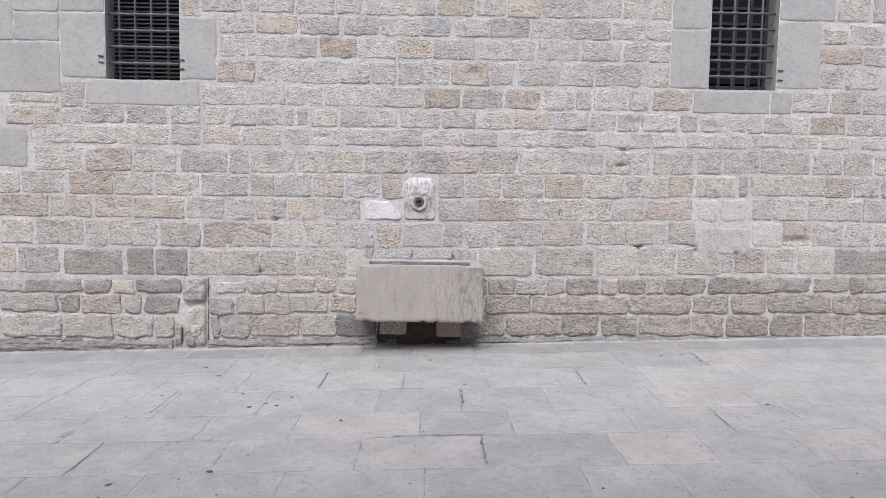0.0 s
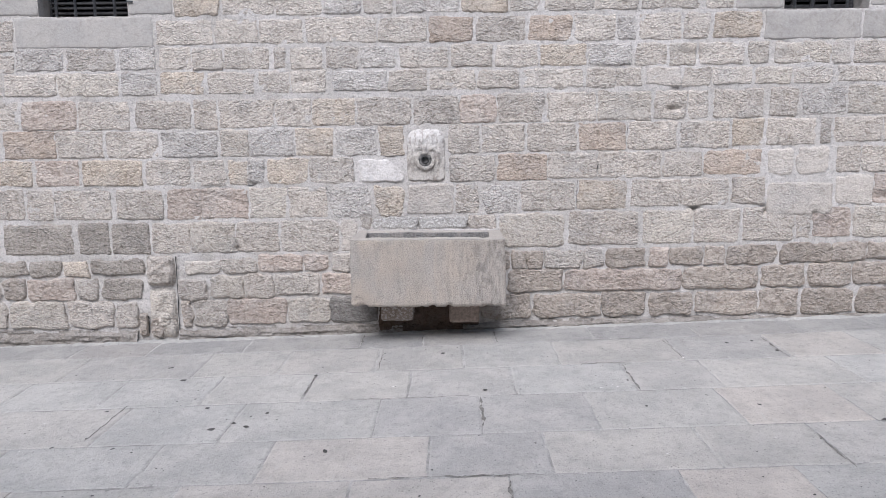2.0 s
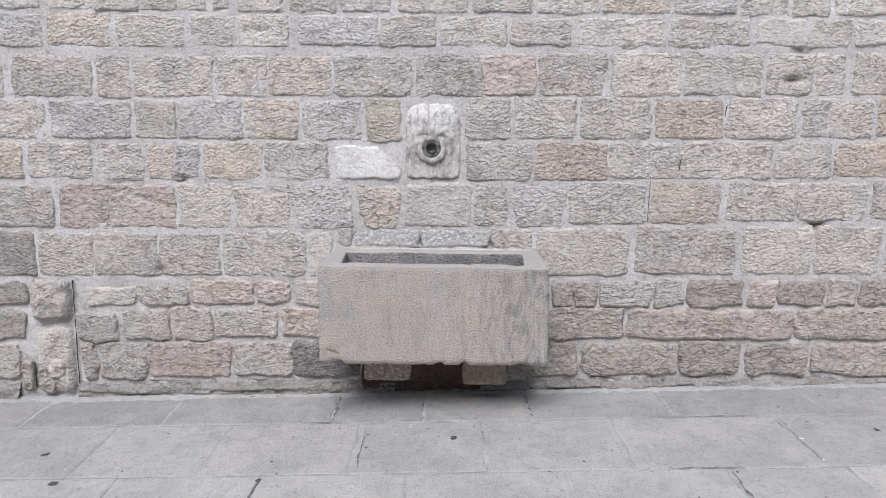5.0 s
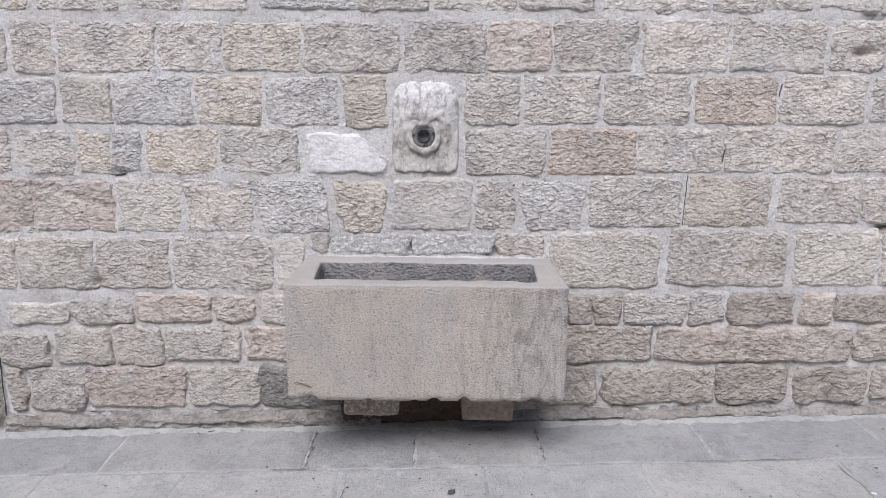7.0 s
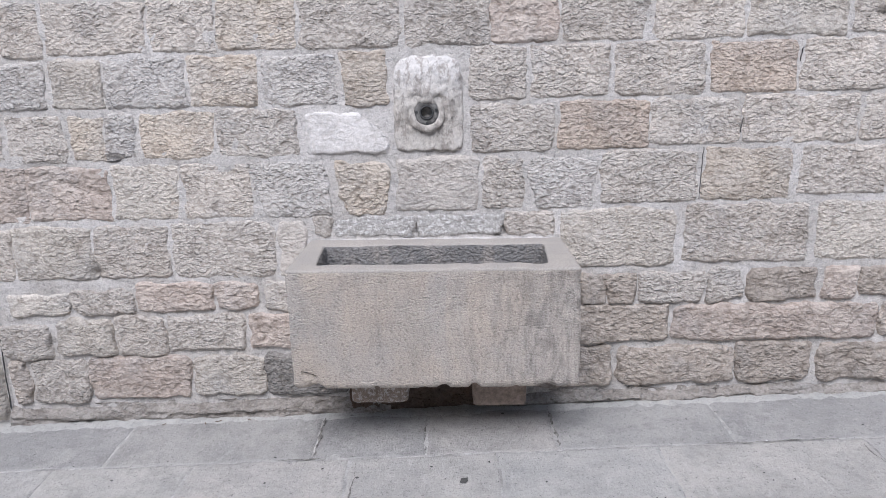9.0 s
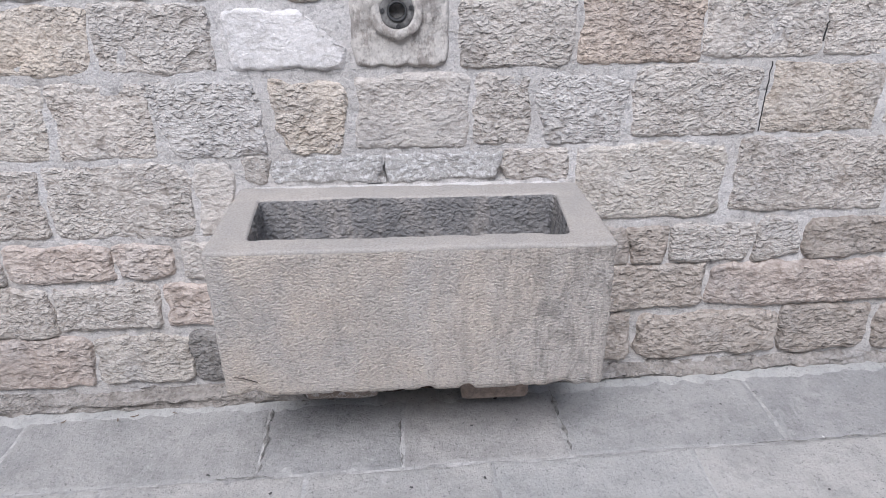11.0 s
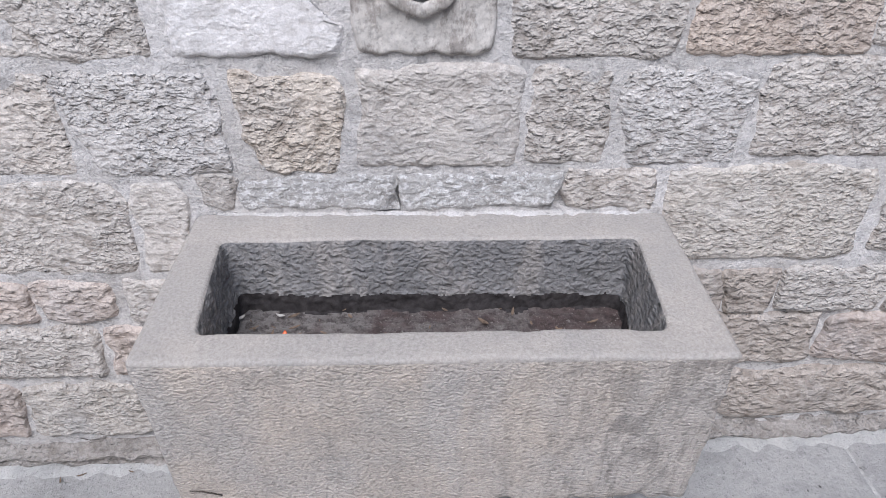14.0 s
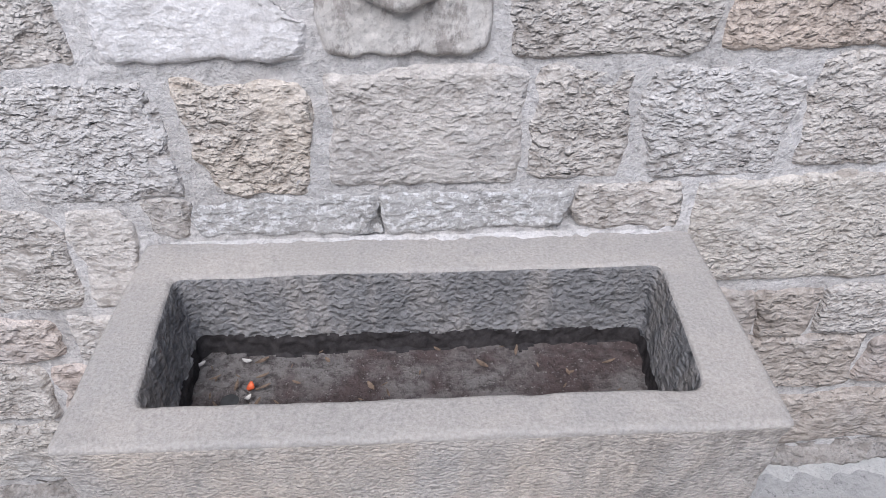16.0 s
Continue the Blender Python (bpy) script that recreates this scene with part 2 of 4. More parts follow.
def limed_carving_material():
    """The mask: lime-crusted above, bare and dirty in the hollows."""
    n = Nodes("lime_crusted_carving")
    crust = n.noise(24.0, 6.0, 0.72, (1.25, 1.0, 0.6))
    cloud = n.noise(7.0, 5.0, 0.6)
    grain = n.noise(170.0, 4.0, 0.7)
    sep = n.add("ShaderNodeSeparateXYZ")
    n.link(n.pos, sep.inputs[0])
    high = n.math("ADD", n.math("MULTIPLY", n.math("SUBTRACT", sep.outputs[2], 1.30), 2.6), n.math("MULTIPLY", crust, 1.0))
    base = n.mix(n.ramp(cloud, (0.35, 0.0), (0.65, 1.0)), (0.49, 0.46, 0.43), (0.56, 0.53, 0.498))
    base = n.mix(n.ramp(high, (0.46, 0.0), (0.72, 1.0)), base, (0.60, 0.58, 0.57))
    base = n.mix(n.ramp(crust, (0.50, 0.0), (0.585, 0.72)), base, (0.27, 0.242, 0.222))
    base = n.mix(0.7, base, n.ramp(n.noise(60.0, 4.0, 0.65), (0.36, 0.62), (0.46, 1.0), (0.6, 1.08)), "MULTIPLY")
    base = n.mix(0.6, base, n.ramp(grain, (0.3, 0.78), (0.7, 1.15)), "MULTIPLY")
    n.bump((crust, 0.006, 0.8), (n.noise(75.0, 3.0, 0.6), 0.0025, 0.8), (grain, 0.002, 0.6))
    return n.done(base, 0.9)


MORTAR = mortar_material()
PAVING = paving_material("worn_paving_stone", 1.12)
# for the row at the wall's foot, darkened in colour for the shade there
PAVING_SHADED = paving_material("shaded_paving_stone", 0.82, 0.4)
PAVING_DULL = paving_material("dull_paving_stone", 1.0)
JOINT = joint_material()
# one trough in three tones: tooled face, darker rim, darkest inner walls
TROUGH_FACE = trough_material("tooled_trough_stone", (0.505, 0.463, 0.422), (0.555, 0.49, 0.432), 5.0, 210.0, 1.2, 0.8)
TROUGH_RIM = trough_material("worn_rim_stone", (0.352, 0.332, 0.312), (0.390, 0.362, 0.334), 5.0, 190.0, 0.22, 0.12, 210.0)
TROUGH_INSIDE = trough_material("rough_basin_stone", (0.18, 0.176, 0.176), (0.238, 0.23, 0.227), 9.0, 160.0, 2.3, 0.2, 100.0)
BLACK_BAND = plain_material("black_lower_band", (0.042, 0.037, 0.037), 0.8, 0.0, 0.5, 60.0, 0.006)


def silt_material():
    """Damp silt: red-brown leaf mould here, dried grey grit there."""
    n = Nodes("damp_silt")
    bed = n.noise(5.0, 5.0, 0.65)
    crumb = n.noise(48.0, 6.0, 0.72)
    fleck = n.noise(150.0, 3.0, 0.7)
    base = n.mix(n.ramp(bed, (0.42, 0.0), (0.56, 1.0)), (0.095, 0.070, 0.066), (0.20, 0.183, 0.172))
    base = n.mix(n.ramp(crumb, (0.47, 0.0), (0.60, 0.75)), base, (0.050, 0.038, 0.036))
    base = n.mix(n.ramp(fleck, (0.60, 0.0), (0.68, 0.8)), base, (0.28, 0.26, 0.24))
    n.bump((crumb, 0.012, 0.9), (fleck, 0.004, 0.8))
    return n.done(base, 0.78)


SILT = silt_material()
FOOTING = stone_material("crumbling_footing_cement", (0.33, 0.308, 0.287), (0.27, 0.247, 0.227), 0.9, 0.1)
CRACK = plain_material("dark_crack_strip", (0.15, 0.135, 0.12), 0.9, 0.0, 0.4, 90.0, 0.002)
CARVING = limed_carving_material()
CORBEL = plain_material("reddish_corbel_stone", (0.30, 0.24, 0.205), 0.9, 0.0, 0.35, 55.0, 0.006)
CORBEL_LIMED = stone_material("paint_flecked_corbel", (0.25, 0.205, 0.175), (0.30, 0.245, 0.21), 0.3, 0.05, 0.55)
FLANGE = plain_material("limed_iron_flange", (0.19, 0.185, 0.18), 0.8, 0.0, 0.5, 55.0, 0.003)
PIPE = plain_material("blackened_iron_pipe", (0.07, 0.07, 0.072), 0.6, 0.3, 0.4, 60.0, 0.002)
IRON = plain_material("painted_iron", (0.125, 0.132, 0.146), 0.55, 0.2, 0.3, 60.0, 0.002)
SHUTTER = plain_material("grey_shutter_paint", (0.07, 0.07, 0.074), 0.6, 0.0, 0.25, 30.0, 0.001)
WOOD = plain_material("dark_window_wood", (0.05, 0.05, 0.055), 0.55, 0.0, 0.3, 30.0, 0.001)
# near-black in place of shade: rooms, drain, pipe bore, open joints
DARK = plain_material("near_black_shade", (0.06, 0.06, 0.06), 0.9)
PLASTER = plain_material("far_wall_plaster", (0.42, 0.39, 0.35), 0.95, 0.0, 0.12, 6.0, 0.004)
LEAF = plain_material("dry_leaf", (0.20, 0.145, 0.105), 0.8, 0.0, 0.5, 90.0, 0.001)
PALE = plain_material("paper_scrap", (0.55, 0.52, 0.48), 0.8, 0.0, 0.15, 90.0, 0.001)
WRAPPER = plain_material("orange_red_foil", (0.62, 0.13, 0.05), 0.3, 0.3, 0.3, 60.0, 0.002)
GRIT = plain_material("packed_dark_grit", (0.25, 0.24, 0.228), 0.95, 0.0, 0.5, 70.0, 0.006)
GUM = plain_material("trodden_gum", (0.095, 0.093, 0.09), 0.8, 0.0, 0.3, 60.0, 0.001)
CHALK = plain_material("pigeon_dropping", (0.72, 0.71, 0.70), 0.9, 0.0, 0.15, 60.0, 0.001)
GLASS = bpy.data.materials.new("window_glass")
GLASS.use_nodes = True
GLASS.node_tree.nodes["Principled BSDF"].inputs["Base Color"].default_value = (0.018, 0.018, 0.02, 1)
GLASS.node_tree.nodes["Principled BSDF"].inputs["Roughness"].default_value = 0.25
GLASS.node_tree.nodes["Principled BSDF"].inputs["Specular IOR Level"].default_value = 0.3


# ---- mesh helpers ----
def empty(name, x=0, y=0, z=0):
    ob = new(name)
    ob.location = (x, y, z)
    ob.empty_display_size = 0.1
    return ob


def mesh_object(name, verts, faces, material, parent=None, label="", smooth=True, origin=None):
    """One mesh object from vertices in the world, its origin at their middle."""
    v = np.array(verts, dtype=float)
    c = v.mean(axis=0) if origin is None else np.array(origin, dtype=float)
    me = bpy.data.meshes.new(name)
    me.from_pydata([tuple(p) for p in v - c], [], faces)
    mats = material if isinstance(material, (list, tuple)) else [material]
    for m in mats:
        me.materials.append(m)
    if smooth:
        me.polygons.foreach_set("use_smooth", [True] * len(me.polygons))
    ob = new(name, me)
    ob.location = c
    if parent:
        ob.parent = parent
        ob.matrix_parent_inverse = Matrix.Translation(parent.matrix_basis.translation).inverted()
        if parent.parent:
            ob.matrix_parent_inverse = (parent.parent.matrix_basis @ parent.matrix_parent_inverse @ parent.matrix_basis).inverted()
    if label:
        ob["label"] = label
    return ob


def part(name, bm, material, parent, label="", smooth=False):
    """Links a bmesh, built in the world, as one mesh under a thing."""
    bmesh.ops.recalc_face_normals(bm, faces=bm.faces)
    bm.verts.ensure_lookup_table()
    bm.verts.index_update()
    ob = mesh_object(name, [tuple(v.co) for v in bm.verts], [[v.index for v in f.verts] for f in bm.faces], material, parent, label, smooth)
    bm.free()
    return ob


def box_bm(x0, x1, y0, y1, z0, z1, bevel=0.0, segments=2):
    bm = bmesh.new()
    bmesh.ops.create_cube(bm, size=1)
    for v in bm.verts:
        v.co = Vector((x0 if v.co.x < 0 else x1, y0 if v.co.y < 0 else y1, z0 if v.co.z < 0 else z1))
    if bevel:
        bmesh.ops.bevel(bm, geom=bm.edges[:], offset=bevel, segments=segments, affect="EDGES", profile=0.6)
    return bm


def fbm(p, octaves=4):
    return noise.fractal(p, 0.7, 2.1, octaves)


def ease(t):
    t = np.clip(t, 0.0, 1.0)
    return t * t * (3 - 2 * t)


def steps(length, step, edge):
    """Cuts along a side: two close to either end, even ones between."""
    inner = max(2, int(round((length - 4 * edge) / step)))
    mid = np.linspace(2 * edge, length - 2 * edge, inner + 1)
    return np.concatenate(([0, edge], mid, [length - edge, length])) / length


# weathered pockets and knocked-out holes: x, z, half width, half height, depth
PITS = ((-0.936, 1.602, 0.009, 0.010, 0.022), (1.715, 1.596, 0.050, 0.016, 0.035), (1.893, 0.886, 0.011, 0.013, 0.045), (2.398, 0.872, 0.013, 0.022, 0.045),
        (-0.083, 0.776, 0.008, 0.016, 0.030), (0.278, 0.780, 0.012, 0.014, 0.030), (3.290, 0.975, 0.110, 0.030, 0.040), (2.470, 1.955, 0.050, 0.020, 0.02),
        (-1.385, 0.625, 0.022, 0.020, 0.03), (0.46, 2.36, 0.05, 0.03, 0.018), (0.95, 2.13, 0.02, 0.03, 0.02), (-0.82, 2.585, 0.03, 0.02, 0.02), (2.75, 0.86, 0.02, 0.012, 0.03),
        (-1.26, 1.095, 0.032, 0.008, 0.022), (1.74, 1.725, 0.05, 0.008, 0.02), (1.86, 1.965, 0.08, 0.035, 0.018), (-0.87, 1.80, 0.055, 0.012, 0.018),
        (0.92, 1.745, 0.020, 0.012, 0.022))
# two slanting clefts
PITS += tuple((-2.52 + 0.026 * i, 0.93 + 0.021 * i, 0.018, 0.013, 0.011) for i in range(6))
PITS += tuple((-1.60 + 0.031 * i, 1.035 - 0.010 * i, 0.022, 0.009, 0.011) for i in range(10))


def pit(x, z, least=0.0):
    return sum(d * math.exp(-((x - a) / max(w, least)) ** 2 - ((z - b) / max(h, least)) ** 2) for a, b, w, h, d in PITS if abs(x - a) < 0.4 and abs(z - b) < 0.2)


def stone_shape(x0, x1, z0, z1, seed, step, proud, rough, corner=7.0, skew=(0, 0, 0, 0), cut=0.0):
    """A rough-faced block: rounded, chipped outline, an uneven face that stands proud, edges that sink into the mortar.
    skew moves the ends of its left and right joints; cut takes off the upper corner."""
    grow = min(0.004, (x1 - x0) * 0.02) if corner > 10.5 else 0.007
    x0, x1, z0, z1 = x0 - grow, x1 + grow, z0 - grow, z1 + grow
    w, h = x1 - x0, z1 - z0
    edge = 0.007
    sink = 0.005 if corner > 10.5 else 0.011
    us, vs = steps(w, step, edge), steps(h, step, edge)
    verts, faces = [], []
    for v in vs:
        for u in us:
            a, b = 2 * u - 1, 2 * v - 1
            m = max(abs(a), abs(b))
            if m > 0.01:
                k = m / max(1e-12, abs(a) ** corner + abs(b) ** corner) ** (1 / corner)
                a, b = a * k, b * k
            x, z = (x0 + x1) / 2 + a * w / 2, (z0 + z1) / 2 + b * h / 2
            left, right = skew[0] * (1 - v) + skew[1] * v, skew[2] * (1 - v) + skew[3] * v
            x += left * (1 - u) + right * u
            if cut:
                over = max(0.0, (u - 0.62) / 0.38 + (v - 0.35) / 0.65 - 1.0)
                x -= over * cut * 0.6
                z -= over * cut
            d = min(u * w, (1 - u) * w, v * h, (1 - v) * h)
            rim = 1 - ease(d / 0.045)
            q = Vector((x * 9 + seed, seed * 1.7, z * 9))
            wild = 0.004 if corner > 28 else 0.010 if corner > 10.5 else 0.020
            x += rim * (wild * noise.noise(q * 1.3) + 0.007 * noise.noise(q * 4.5))
            z += rim * (wild * noise.noise(q * 1.3 + Vector((7, 3, 1))) + 0.007 * noise.noise(q * 4.5 + Vector((3, 9, 4))))
            # mortar is smeared over the upper and side arrises here and there; the lower one overhangs
            smear = 0.006 + 0.026 * max(0.0, noise.noise(Vector((x * 13, seed * 3.1, z * 13))) + 0.12)
            side = min(u * w, (1 - u) * w, (1 - v) * h)
            lip = min(ease(v * h / 0.009), ease(side / smear))
            y = sink - (sink + proud) * lip
            face = 0.5 * ease(d / 0.010) + 0.5 * ease(d / 0.024)
            y -= face * rough * (0.75 * fbm(Vector((x * 7, seed, z * 8))) + 0.34 * fbm(Vector((x * 40, seed, z * 48)), 3))
            if d > 0.034:
                y = min(y, -0.0014)
            verts.append((x, y + pit(x, z), z))
    n = len(us)
    for j in range(len(vs) - 1):
        for i in range(n - 1):
            faces.append((j * n + i, j * n + i + 1, (j + 1) * n + i + 1, (j + 1) * n + i))
    return verts, faces


# ---- the large structure ----
OPENINGS = ((-2.684, -2.064, 2.250, 3.55), (2.442, 3.018, 2.262, 3.55))
WALL_X, WALL_TOP, WALL_BACK = 9.0, 7.0, 0.62


def sheet_cuts(lo, hi, marks, step, fine_lo, fine_hi):
    """Grid lines that fall on the marks, fine between fine_lo and fine_hi."""
    stops = sorted({lo, hi, fine_lo, fine_hi, *marks})
    out = [stops[0]]
    for a, b in zip(stops, stops[1:]):
        s = step if a >= fine_lo and b <= fine_hi else 0.8
        out += list(np.linspace(a, b, max(1, int(round((b - a) / s))) + 1)[1:])
    return out


def build_wall():
    xs = sheet_cuts(-WALL_X, WALL_X, [o[0] for o in OPENINGS] + [o[1] for o in OPENINGS], 0.028, -4.0, 4.3)
    zs = sheet_cuts(-0.6, WALL_TOP, [o[2] for o in OPENINGS] + [o[3] for o in OPENINGS], 0.028, -0.2, 3.2)
    verts, faces, n = [], [], len(xs)
    for z in zs:
        for x in xs:
            verts.append((x, 0.0045 * fbm(Vector((x * 6, 2.0, z * 6))) + 0.003 * fbm(Vector((x * 30, 5.0, z * 30)), 2) + 0.0015 + 1.3 * pit(x, z, 0.03) + 0.005 * float(ease((0.585 + 0.012 * x - z) / 0.03)), z))
    inside = lambda x, z: any(a < x < b and c < z < d for a, b, c, d in OPENINGS)
    for j in range(len(zs) - 1):
        for i in range(n - 1):
            if not inside((xs[i] + xs[i + 1]) / 2, (zs[j] + zs[j + 1]) / 2):
                faces.append((j * n + i, j * n + i + 1, (j + 1) * n + i + 1, (j + 1) * n + i))
    # top, ends and back close the thickness
    k = len(verts)
    for z in (-0.6, WALL_TOP):
        for x in (-WALL_X, WALL_X):
            verts.append((x, WALL_BACK, z))
    top = (len(zs) - 1) * n
    faces += [tuple(range(top, top + n)) + (k + 3, k + 2), (k, k + 1, *range(n - 1, -1, -1)),
              tuple(j * n for j in range(len(zs))) + (k + 2, k), (k + 1, k + 3, *[j * n + n - 1 for j in range(len(zs) - 1, -1, -1)])]
    faces.append((k, k + 1, k + 3, k + 2))
    wall = mesh_object("wall_north", verts, faces, MORTAR, smooth=True, origin=(0, 0, 0))
    return tagged(wall, "thick old rubble and ashlar stone wall in pale lime mortar", "wall", kind="structure")


wall = build_wall()


def build_reveals():
    """The dressed sides of the two window openings, and a near-black box for the room behind each."""
    for i, (a, b, c, d) in enumerate(OPENINGS):
        back = 0.42
        bm = bmesh.new()
        ring = [[bm.verts.new((x, y, z)) for x, z in ((a, c), (b, c), (b, d), (a, d))] for y in (0.0, back)]
        for k in range(4):
            bm.faces.new((ring[0][k], ring[0][(k + 1) % 4], ring[1][(k + 1) % 4], ring[1][k]))
        part("reveal", bm, STONE["s"], wall, "smooth dressed stone window reveal")
        # added box whose near-black colour stands in for an unlit room
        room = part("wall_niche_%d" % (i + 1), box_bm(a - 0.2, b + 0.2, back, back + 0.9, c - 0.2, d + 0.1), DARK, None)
        tagged(room, "near-black box for the unlit room behind a barred window", "wall", kind="structure")


build_reveals()

# ground: one sheet that reaches far, the slabs lie on it
gx = [-400, -60, -12, -6, -3, 0, 3, 6, 12, 60, 400]
gy = [-400, -60, -12, -8, -4, -2, 0, 0.7, 60, 400]
gv, gf = [], []
for y in gy:
    for x in gx:
        gv.append((x, y, ground_z(max(-12, min(12, x)), max(-12, min(0.7, y))) - 0.003))
for j in range(len(gy) - 1):
    for i in range(len(gx) - 1):
        gf.append((j * 11 + i, j * 11 + i + 1, (j + 1) * 11 + i + 1, (j + 1) * 11 + i))
ground = tagged(mesh_object("ground", gv, gf, JOINT, smooth=False, origin=(0, 0, 0)), "street bed of gritty mortar between grey paving slabs", "ground", kind="structure")

# added unseen wall: closes the place behind the camera and blocks low skylight
far = part("wall_south", box_bm(-9, 9, -9.2, -8.7, -0.7, 7.2), PLASTER, None)
tagged(far, "added plain wall behind the camera, holding back low skylight", "wall", kind="structure")


# ---- the stone trough ----
def rounded_loop(x0, x1, y0, y1, r, per_side, z):
    """A rounded rectangle, anticlockwise from the front left, with the same count of points whatever its size."""
    pts = []
    nx, ny, nc = per_side
    arc = lambda cx, cy, a0: [(cx + r * math.cos(a0 + math.pi / 2 * k / nc), cy + r * math.sin(a0 + math.pi / 2 * k / nc)) for k in range(nc + 1)]
    side = lambda p, q, n: [(p[0] + (q[0] - p[0]) * k / n, p[1] + (q[1] - p[1]) * k / n) for k in range(1, n)]
    corners = [arc(x0 + r, y0 + r, math.pi), arc(x1 - r, y0 + r, 1.5 * math.pi), arc(x1 - r, y1 - r, 0), arc(x0 + r, y1 - r, 0.5 * math.pi)]
    for c, n in zip(range(4), (nx, ny, nx, ny)):
        pts += corners[c] + side(corners[c][-1], corners[(c + 1) % 4][0], n)
    return [(x, y, z) for x, y in pts]


RIM, BOTTOM = 0.750, 0.276


def build_trough():
    trough = empty("stone_trough", 0, -0.22, BOTTOM)
    tagged(trough, "weathered grey stone water trough resting on two corbels", "trough")
    count = (190, 60, 5)
    loops, zone = [], []

    def outer(z, inset=0.0):
        t = (z - BOTTOM) / (RIM - BOTTOM)
        return rounded_loop(-0.520 + 0.012 * t + inset, 0.528 - 0.018 * t - inset, -0.388 - 0.070 * t + inset, 0.004 - inset * 0.5, 0.012, count, z)

    loops.append(rounded_loop(-0.40, 0.40, -0.28, -0.08, 0.016, count, BOTTOM + 0.004)); zone.append(0)
    loops.append(outer(BOTTOM, 0.012)); zone.append(0)
    for z in np.linspace(BOTTOM + 0.012, RIM - 0.010, 28):
        loops.append(outer(z)); zone.append(0)
    loops.append(outer(RIM - 0.004, 0.0012)); zone.append(1)
    loops.append(outer(RIM - 0.001, 0.004)); zone.append(1)
    loops.append(outer(RIM + 0.001, 0.009)); zone.append(1)
    loops.append(outer(RIM + 0.0013, 0.014)); zone.append(1)

    def ins(grow, z, r):
        """The mouth of the basin: a little wider at the back; its back wall leans forward."""
        ring = rounded_loop(-0.420 - grow, 0.413 + grow, -0.384 - grow, -0.100 + grow, r, count, z)
        return [(x * (1 + 0.16 * (y + 0.25)), y, z) for x, y, z in ring]

    loops.append(ins(0.028, RIM + 0.002, 0.024)); zone.append(1)
    loops.append(ins(0.010, RIM + 0.0018, 0.021)); zone.append(1)
    loops.append(ins(0.005, RIM + 0.001, 0.020)); zone.append(1)
    loops.append(ins(0.001, RIM - 0.003, 0.018)); zone.append(1)
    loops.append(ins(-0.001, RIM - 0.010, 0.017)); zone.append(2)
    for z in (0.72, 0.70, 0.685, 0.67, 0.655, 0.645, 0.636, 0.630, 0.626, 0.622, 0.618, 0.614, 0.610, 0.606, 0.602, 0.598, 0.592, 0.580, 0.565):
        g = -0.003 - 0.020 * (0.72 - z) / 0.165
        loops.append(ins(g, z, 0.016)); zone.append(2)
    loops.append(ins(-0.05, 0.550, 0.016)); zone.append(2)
    verts, faces = [], []
    m = len(loops[0])
    for ring, kind in zip(loops, zone):
        for x, y, z in ring:
            p = Vector((x, y, z))
            wobble = 0.004 * fbm(p * 7) + 0.0022 * fbm(p * 38, 3)
            if kind == 2:
                wobble += 0.005 * fbm(p * 45, 3)
            if kind == 0 and y < -0.02 and z < RIM - 0.02:
                y += wobble
                x += wobble * (1 if x < 0 else -1) * 0.6
            elif kind == 2:
                y += wobble
                x += wobble
            z += 0.003 * fbm(Vector((x * 6, y * 6, 1.0))) if kind else 0.0
            # uneven lower edge, broken away in places
            if z < BOTTOM + 0.05:
                bite = max(0.0, noise.noise(Vector((x * 26, y * 4, 3.3))) - 0.08) * 0.030 * (1 - (z - BOTTOM) / 0.05)
                z += bite
                # the chip at the lower corner
                z += 0.016 * max(0.0, 1 - (x + 0.53) / 0.09) * (1 - (z - BOTTOM) / 0.05) * 0.5
            # shallow hollows worn into the front lip
            if kind == 1 and y < -0.36:
                z -= 0.006 * max(0.0, noise.noise(Vector((x * 14, 0.4, 0.2))))
            if y > 0.004:
                y = 0.004
            verts.append((x, y, z))
    mats = []
    for j in range(len(loops) - 1):
        for i in range(m):
            k = (i + 1) % m
            faces.append((j * m + i, j * m + k, (j + 1) * m + k, (j + 1) * m + i))
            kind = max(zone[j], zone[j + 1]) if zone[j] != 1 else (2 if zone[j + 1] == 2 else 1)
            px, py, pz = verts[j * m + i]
            # inner walls turn black below a ragged line
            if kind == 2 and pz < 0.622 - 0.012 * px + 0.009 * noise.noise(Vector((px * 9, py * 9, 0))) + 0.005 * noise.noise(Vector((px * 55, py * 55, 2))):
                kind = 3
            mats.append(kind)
    faces.append(tuple(range((len(loops) - 1) * m, len(loops) * m)))
    faces.append(tuple(range(m - 1, -1, -1)))
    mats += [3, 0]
    ob = mesh_object("basin", verts, faces, [TROUGH_FACE, TROUGH_RIM, TROUGH_INSIDE, BLACK_BAND], trough, "tooled grey stone basin with streaked face")
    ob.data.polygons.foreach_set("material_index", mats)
    # the cracked flake at the lower corner: its crack is a thin dark strip
    v, f = [], []
    for i in range(21):
        t = i / 20
        x = -0.488 + 0.060 * t
        z = 0.356 - 0.010 * t - 0.012 * t * t + 0.002 * noise.noise(Vector((t * 9, 1, 1)))
        y = -0.388 - 0.070 * (z - BOTTOM) / (RIM - BOTTOM) - 0.0028
        w = 0.0008 * (1 - 0.8 * t)
        v += [(x, y, z - w), (x, y + 0.004, z), (x, y, z + w)]
    for i in range(20):
        for j in range(2):
            a = i * 3 + j
            f.append((a, a + 3, a + 4, a + 1))
    mesh_object("crack", v, f, CRACK, trough, "dark crack behind a loose corner flake")
